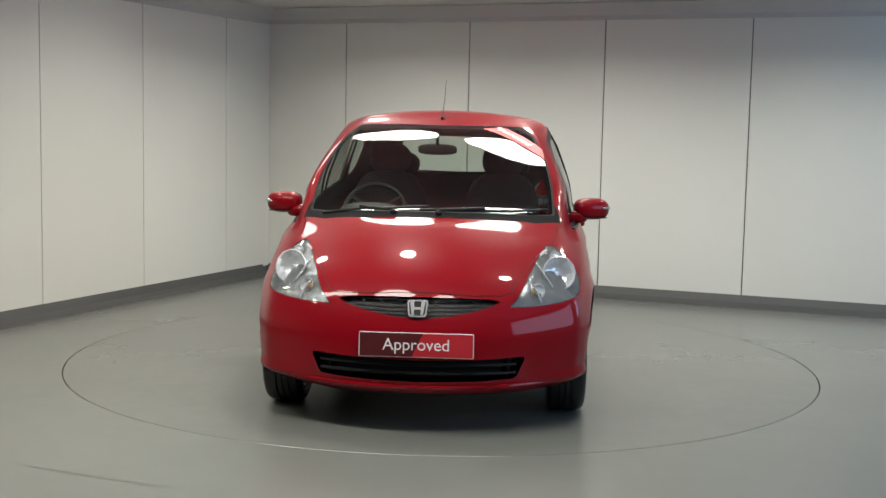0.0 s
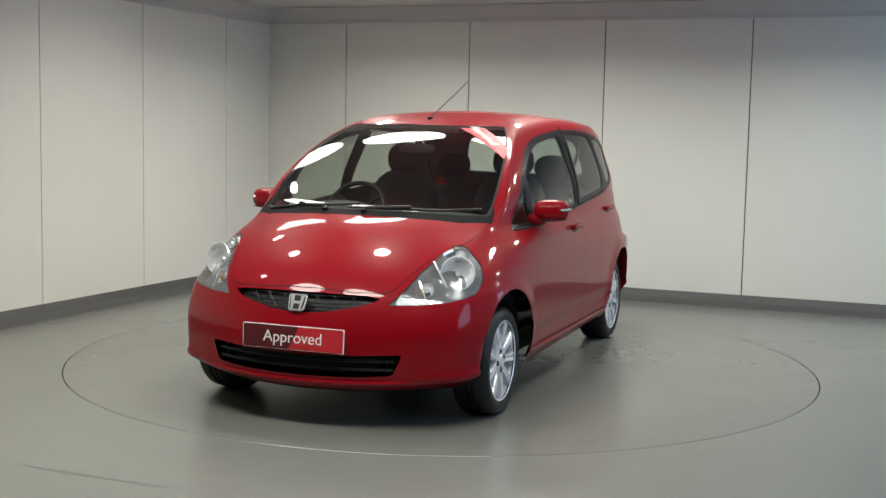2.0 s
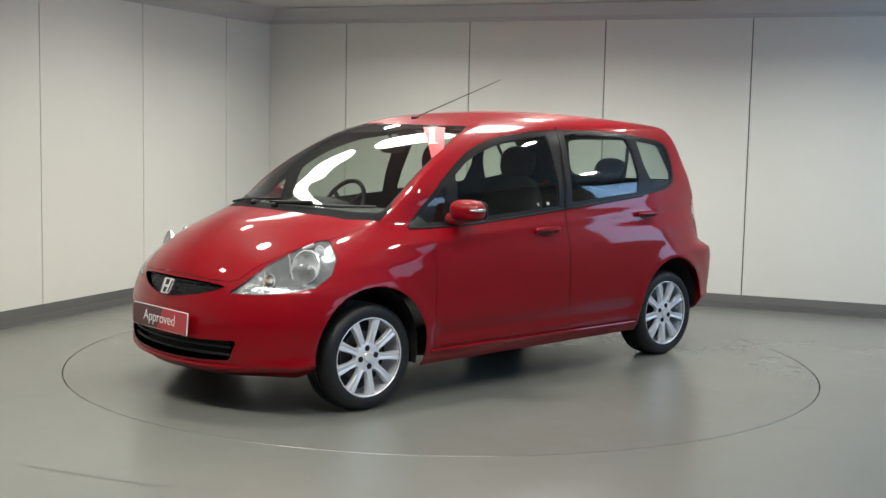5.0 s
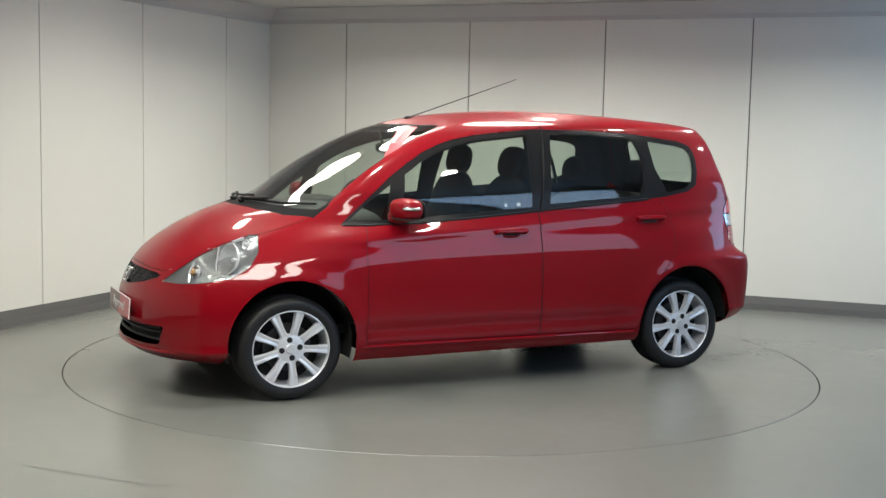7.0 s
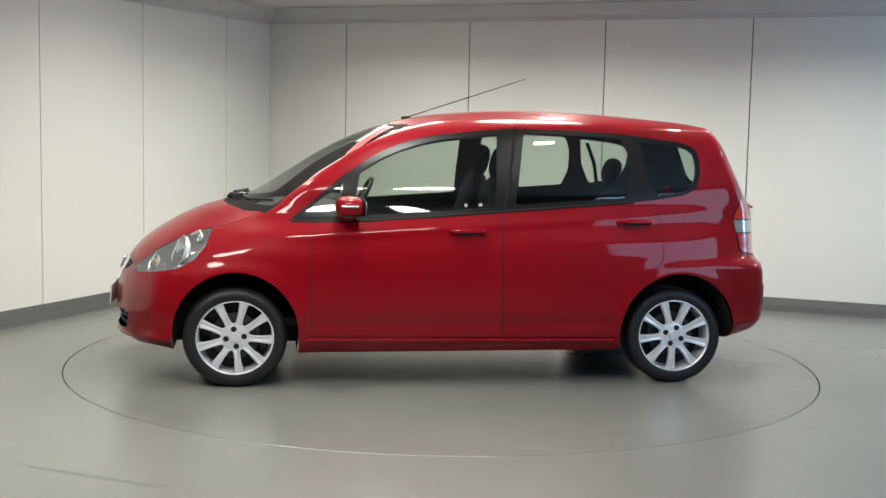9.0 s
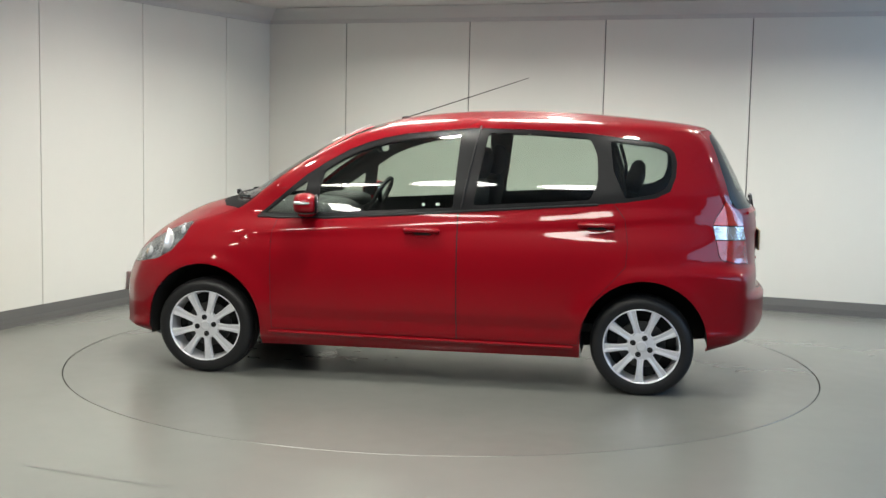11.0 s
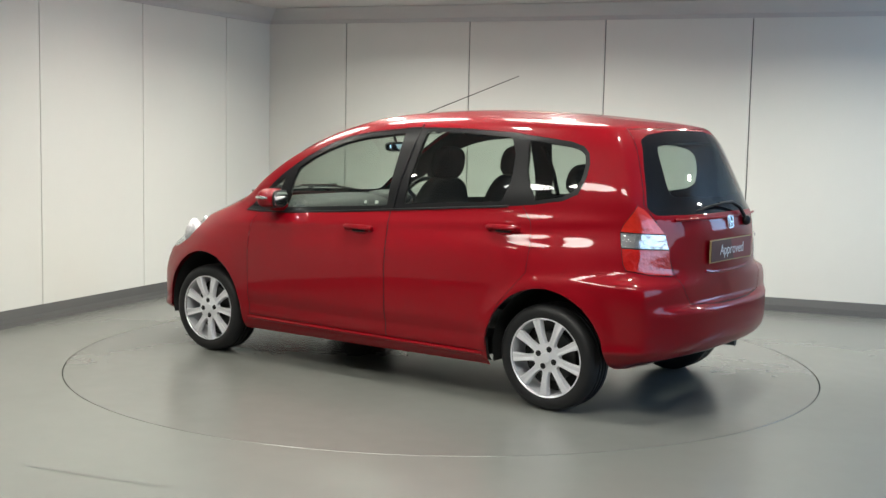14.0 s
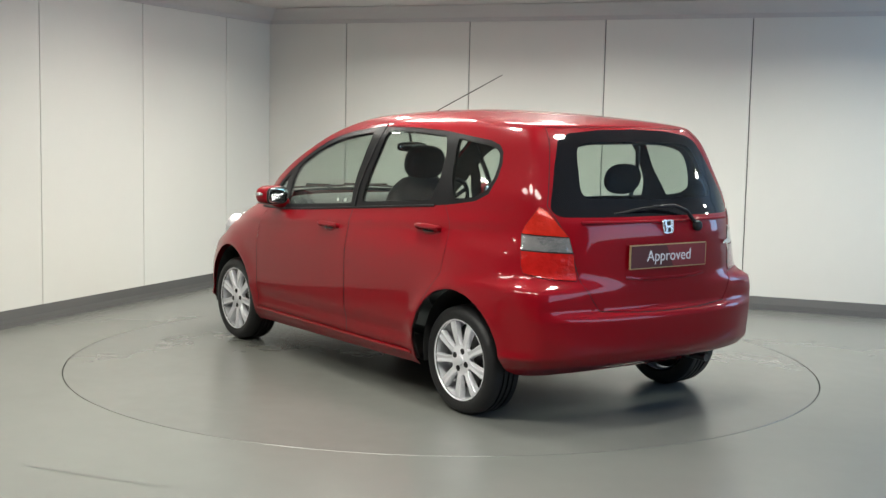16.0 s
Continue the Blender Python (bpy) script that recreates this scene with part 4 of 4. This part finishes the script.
for lamp_ob in [o for o in car.children if o.name.startswith("headlight")]:
    s = 1 if sum(v.co.y for v in lamp_ob.data.vertices) > 0 else -1
    for x, y, z, r, mat, nm in ((1.475, .640, .718, .080, REFLECTOR, "main_reflector"), (1.640, .545, .652, .034, REFLECTOR, "side_reflector"), (1.405, .628, .795, .026, REFLECTOR, "upper_reflector")):
        bm = bowl(r, r * .55)
        bmesh.ops.transform(bm, matrix=Matrix.Translation((x, s * y, z)) @ pose(0, 0, 0, 0, 0, -90 + s * 18) @ pose(0, 0, 0, 14, 0, 0), verts=bm.verts)
        part(nm, bm, mat, lamp_ob, "bright faceted reflector bowl", False)
    for x0, y0, z0, x1, y1, z1 in ((1.575, .655, .612, 1.535, .540, .778), (1.70, .57, .603, 1.66, .515, .70)):
        bar = tube([(x0, s * y0, z0), ((x0 + x1) / 2 + .012, s * ((y0 + y1) / 2 + .006), (z0 + z1) / 2), (x1, s * y1, z1)], .006, 6)
        part("bright_divider", bar, CHROME, lamp_ob, "bright divider inside the lamp")
    band = tube([(1.73, s * .45, .642), (1.62, s * .492, .724), (1.50, s * .533, .788), (1.42, s * .59, .828)], .008, 6)
    part("bright_edge", band, REFLECTOR, lamp_ob, "bright upper edge inside the lamp")
    part("indicator_bulb", ellipsoid(.013, .013, .017, 2, (1.672, s * .535, .655)), AMBER, lamp_ob, "amber bulb")

for tail_ob in [o for o in car.children if o.name.startswith("tail_light")]:
    s = 1 if sum(v.co.y for v in tail_ob.data.vertices) > 0 else -1
    for x, y, z, r in ((-1.667, .629, .883, .026), (-1.632, .668, .883, .020), (-1.69, .600, .883, .02)):
        bm = lathe([(r, .004), (r * .86, .007), (r * .6, .002), (r * .3, .004), (0, .006)], 24)
        bmesh.ops.transform(bm, matrix=Matrix.Translation((x, s * y, z)) @ pose(0, 0, 0, 0, 0, s * 48), verts=bm.verts) if s > 0 else bmesh.ops.transform(bm, matrix=Matrix.Translation((x, s * y, z)) @ pose(0, 0, 0, 0, 0, 180 - 48), verts=bm.verts)
        part("bulb_ring", bm, REFLECTOR, tail_ob, "bright ring behind the clear lens")

# the red corner sticker inside the top of the windscreen
def sticker():
    bm = bmesh.new()
    rows = []
    for i in range(11):
        t = i / 10
        a = (.395 + .245 * t, .245 + .345 * t)
        b = (.345 + .195 * t, .375 + .205 * t)
        rows.append([bm.verts.new((a[0] + (b[0] - a[0]) * k / 4, a[1] + (b[1] - a[1]) * k / 4, 0)) for k in range(5)])
    for r in rows:
        for v in r:
            v.co.z = skin_z(v.co.x, v.co.y) + .0035
    for a, b in zip(rows, rows[1:]):
        for k in range(4):
            bm.faces.new((a[k], a[k + 1], b[k + 1], b[k]))
    bmesh.ops.recalc_face_normals(bm, faces=bm.faces)
    return bm


strip = part("corner_sticker", sticker(), STICKER, car, "red corner sticker with a white word")
p0, p1, p2 = (Vector((x, y, skin_z(x, y) + .006)) for x, y in ((.395, .34), (.535, .49), (.46, .36)))
ex = (p1 - p0).normalized()
ez = ex.cross((p2 - p0)).normalized()
ez = ez if ez.z > 0 else -ez
ey = ez.cross(ex)
mid = Vector((.47, .415, skin_z(.47, .415) + .012))
writing("Approved", .070, LETTER, strip, Matrix.Translation(mid) @ Matrix((ex, ey, ez)).transposed().to_4x4())


# ---- inside the car ----
def seat(x, y, wide, back_top, name="front_seat"):
    base = part(name, ellipsoid(.27, wide, .085, 3.2, (x + .22, y, .50)), CLOTH, car, "dark cloth seat")
    h = back_top - .50
    part("seat_back", ellipsoid(.075, wide * .96, h / 2, 3.0, (0, 0, 0), m=pose(x - .06, y, .50 + h / 2, 0, -14, 0)), CLOTH, base)
    return base


for y in (.355, -.355):
    s = seat(-.14, y, .245, 1.15)
    part("headrest", ellipsoid(.056, .130, .098, 2.6, (0, 0, 0), m=pose(-.285, y, 1.215, 0, -12, 0)), CLOTH, s)
    for d in (.05, -.05):
        part("headrest_post", tube([(-.27, y + d, 1.08), (-.28, y + d, 1.17)], .006, 6), STEEL, s)
bench = seat(-1.02, 0, .60, 1.06, "rear_seat")
for y in (.36, -.36):
    part("headrest", ellipsoid(.05, .125, .085, 2.4, (0, 0, 0), m=pose(-1.16, y, 1.155, 0, -14, 0)), CLOTH, bench)
    part("seat_belt", tube([(-1.05, y * 1.62, 1.33), (-1.09, y * 1.5, 1.2), (-1.10, y * 1.35, 1.05)], .012, 6), BLACK, car, "dark seat belt")
dash = join([ellipsoid(.30, .66, .13, 3.5, (.86, 0, .84)), ellipsoid(.16, .17, .05, 2.6, (.70, -.36, .945)), ellipsoid(.20, .12, .2, 3, (.66, 0, .70))])
part("dashboard", dash, PLASTIC, car, "dark grey moulded dashboard")
wheel_m = Matrix.Translation((.49, -.36, .925)) @ pose(0, 0, 0, 0, 62, 0)
ringpts = [wheel_m @ Vector((.178 * math.cos(a), .178 * math.sin(a), 0)) for a in np.linspace(0, 2 * math.pi, 41)]
steer = part("steering_wheel", tube(ringpts, .014, 10), BLACK, car, "black steering wheel")
spokes = [tube([wheel_m @ Vector((0, 0, -.02)), wheel_m @ Vector((.17 * math.cos(a), .17 * math.sin(a), 0))], .014, 6) for a in (0, 2.2, -2.2)]
part("steering_hub", join(spokes + [ellipsoid(.05, .06, .03, 2.3, (0, 0, -.01), m=wheel_m)]), BLACK, steer)
part("steering_column", tube([(.49, -.36, .915), (.72, -.36, .82)], .03, 10), BLACK, car)
rvm = part("rear_view_mirror", ellipsoid(.018, .112, .031, 3.2, (.385, -.018, 1.290)), BLACK, car, "black rear-view mirror")
part("mirror_glass", ellipsoid(.003, .102, .025, 3.4, (.366, -.018, 1.290)), MIRROR, rvm, "mirror glass")
part("mirror_stalk", tube([(.39, -.018, 1.31), (.42, -.018, 1.385)], .009, 8), BLACK, rvm)
part("car_floor", box(2.6, 1.35, .05, (-.15, 0, .34), .01), LINING, car, "dark carpet floor")
part("parcel_shelf", box(.40, 1.15, .025, (-1.42, 0, .985), .008), LINING, car, "dark parcel shelf")

for x, z, w in ((-.02, .995, .016), (-.10, .998, .022)):
    part("window_label", slab(rounded(w, .018, .003, 2), .001, Matrix.Translation((x, skin_y(x, z) - .012, z)) @ pose(0, 0, 0, 90 - 18, 0, 180), 0), LETTER, doors[1][0], "tiny pale window label", False)

# ---- ceiling lights ----
def ceiling_light(long):
    n = 40
    half, deep = (.43, .25) if long else (.09, .09)
    oval = lambda k: [((half + (k - 1) * deep) * math.cos(2 * math.pi * i / n), k * deep * math.sin(2 * math.pi * i / n)) for i in range(n)]
    frame_bm = slab(oval(1.10), .045, pose(0, 0, 0), .006)
    ob = part("ceiling_light", frame_bm, WHITE_TRIM, None, "oval white ceiling light, switched on" if long else "round white ceiling light, switched on")
    tagged(ob, category="ceiling light", group="ceiling lights in rows")
    part("diffuser", slab(oval(1.0), .006, pose(0, 0, -.0065)), LAMP_GLOW, ob, "bright oval diffuser")
    return ob


lights_made = {}
for a, b in LAMPS + WASHERS:
    m = Matrix.Translation(plan(a, b, ROOM_H - .046)) @ pose(0, 0, 0, 0, 0, TURN)
    kind_long = (a, b) in LAMPS and is_long(a, b)
    if kind_long not in lights_made:
        lights_made[kind_long] = ceiling_light(kind_long)
        lights_made[kind_long].matrix_world = m
    else:
        copy_thing(lights_made[kind_long], m)


# ---- marks on the floor ----
def floor_mark(pts, width, name, label):
    bm = bmesh.new()
    rows = []
    for i, p in enumerate(pts):
        d = (Vector(pts[min(i + 1, len(pts) - 1)]) - Vector(pts[max(i - 1, 0)])).normalized()
        n = Vector((-d.y, d.x)) * width * (.6 + .8 * random.random())
        rows.append([bm.verts.new((p[0] + s * n.x, p[1] + s * n.y, .0012)) for s in (-1, 1)])
    for a, b in zip(rows, rows[1:]):
        bm.faces.new((a[0], b[0], b[1], a[1]))
    bmesh.ops.recalc_face_normals(bm, faces=bm.faces)
    return tagged(part(name, bm, SKIRT, None, label, False), kind="structure", category="floor")


floor_mark([(-1.70 + .07 * i, -2.505 - .0335 * i + .0006 * i * i, 0) for i in range(10)], .0022, "floor_joint_1", "thin dark joint line in the painted floor")

# ---- turntable ----
def disc_mesh():
    bm = bmesh.new()
    bmesh.ops.create_cone(bm, cap_ends=True, segments=128, radius1=DISC_R, radius2=DISC_R, depth=.05)
    bmesh.ops.translate(bm, vec=(0, 0, -.025), verts=bm.verts)
    rim = [e for e in bm.edges if all(abs(v.co.z) < 1e-6 for v in e.verts)]
    bmesh.ops.bevel(bm, geom=rim, offset=.002, segments=1, affect="EDGES")
    return bm


turntable = tagged(part("turntable", disc_mesh(), DISC, None, "flush grey painted turntable set in the floor"), category="turntable")
part("edge_ring", tube([((DISC_R - .004) * math.cos(radians(3 * k)), (DISC_R - .004) * math.sin(radians(3 * k)), -.0032) for k in range(121)], .0035, 6), GAP, turntable, "thin dark steel edge")


def motions():
    walk(cam, [(0, view), (16, view)], [(0, -.14), (2, -.12), (3.5, -.04), (6.3, .11), (9, .26), (12.5, .31), (16, .31)])
    rows, disc = [], []
    for i in range(33):
        t = i * .5
        a = -93.183 - 8.7831 * t - .00752 * t * (t - 16)
        m = pose(0, 0, 0, 0, 0, a)
        rows.append((t, m @ pose(.0115, -.0074, 0)))
        disc.append((t, m))
    walk(car, rows)
    walk(turntable, disc)


motions()
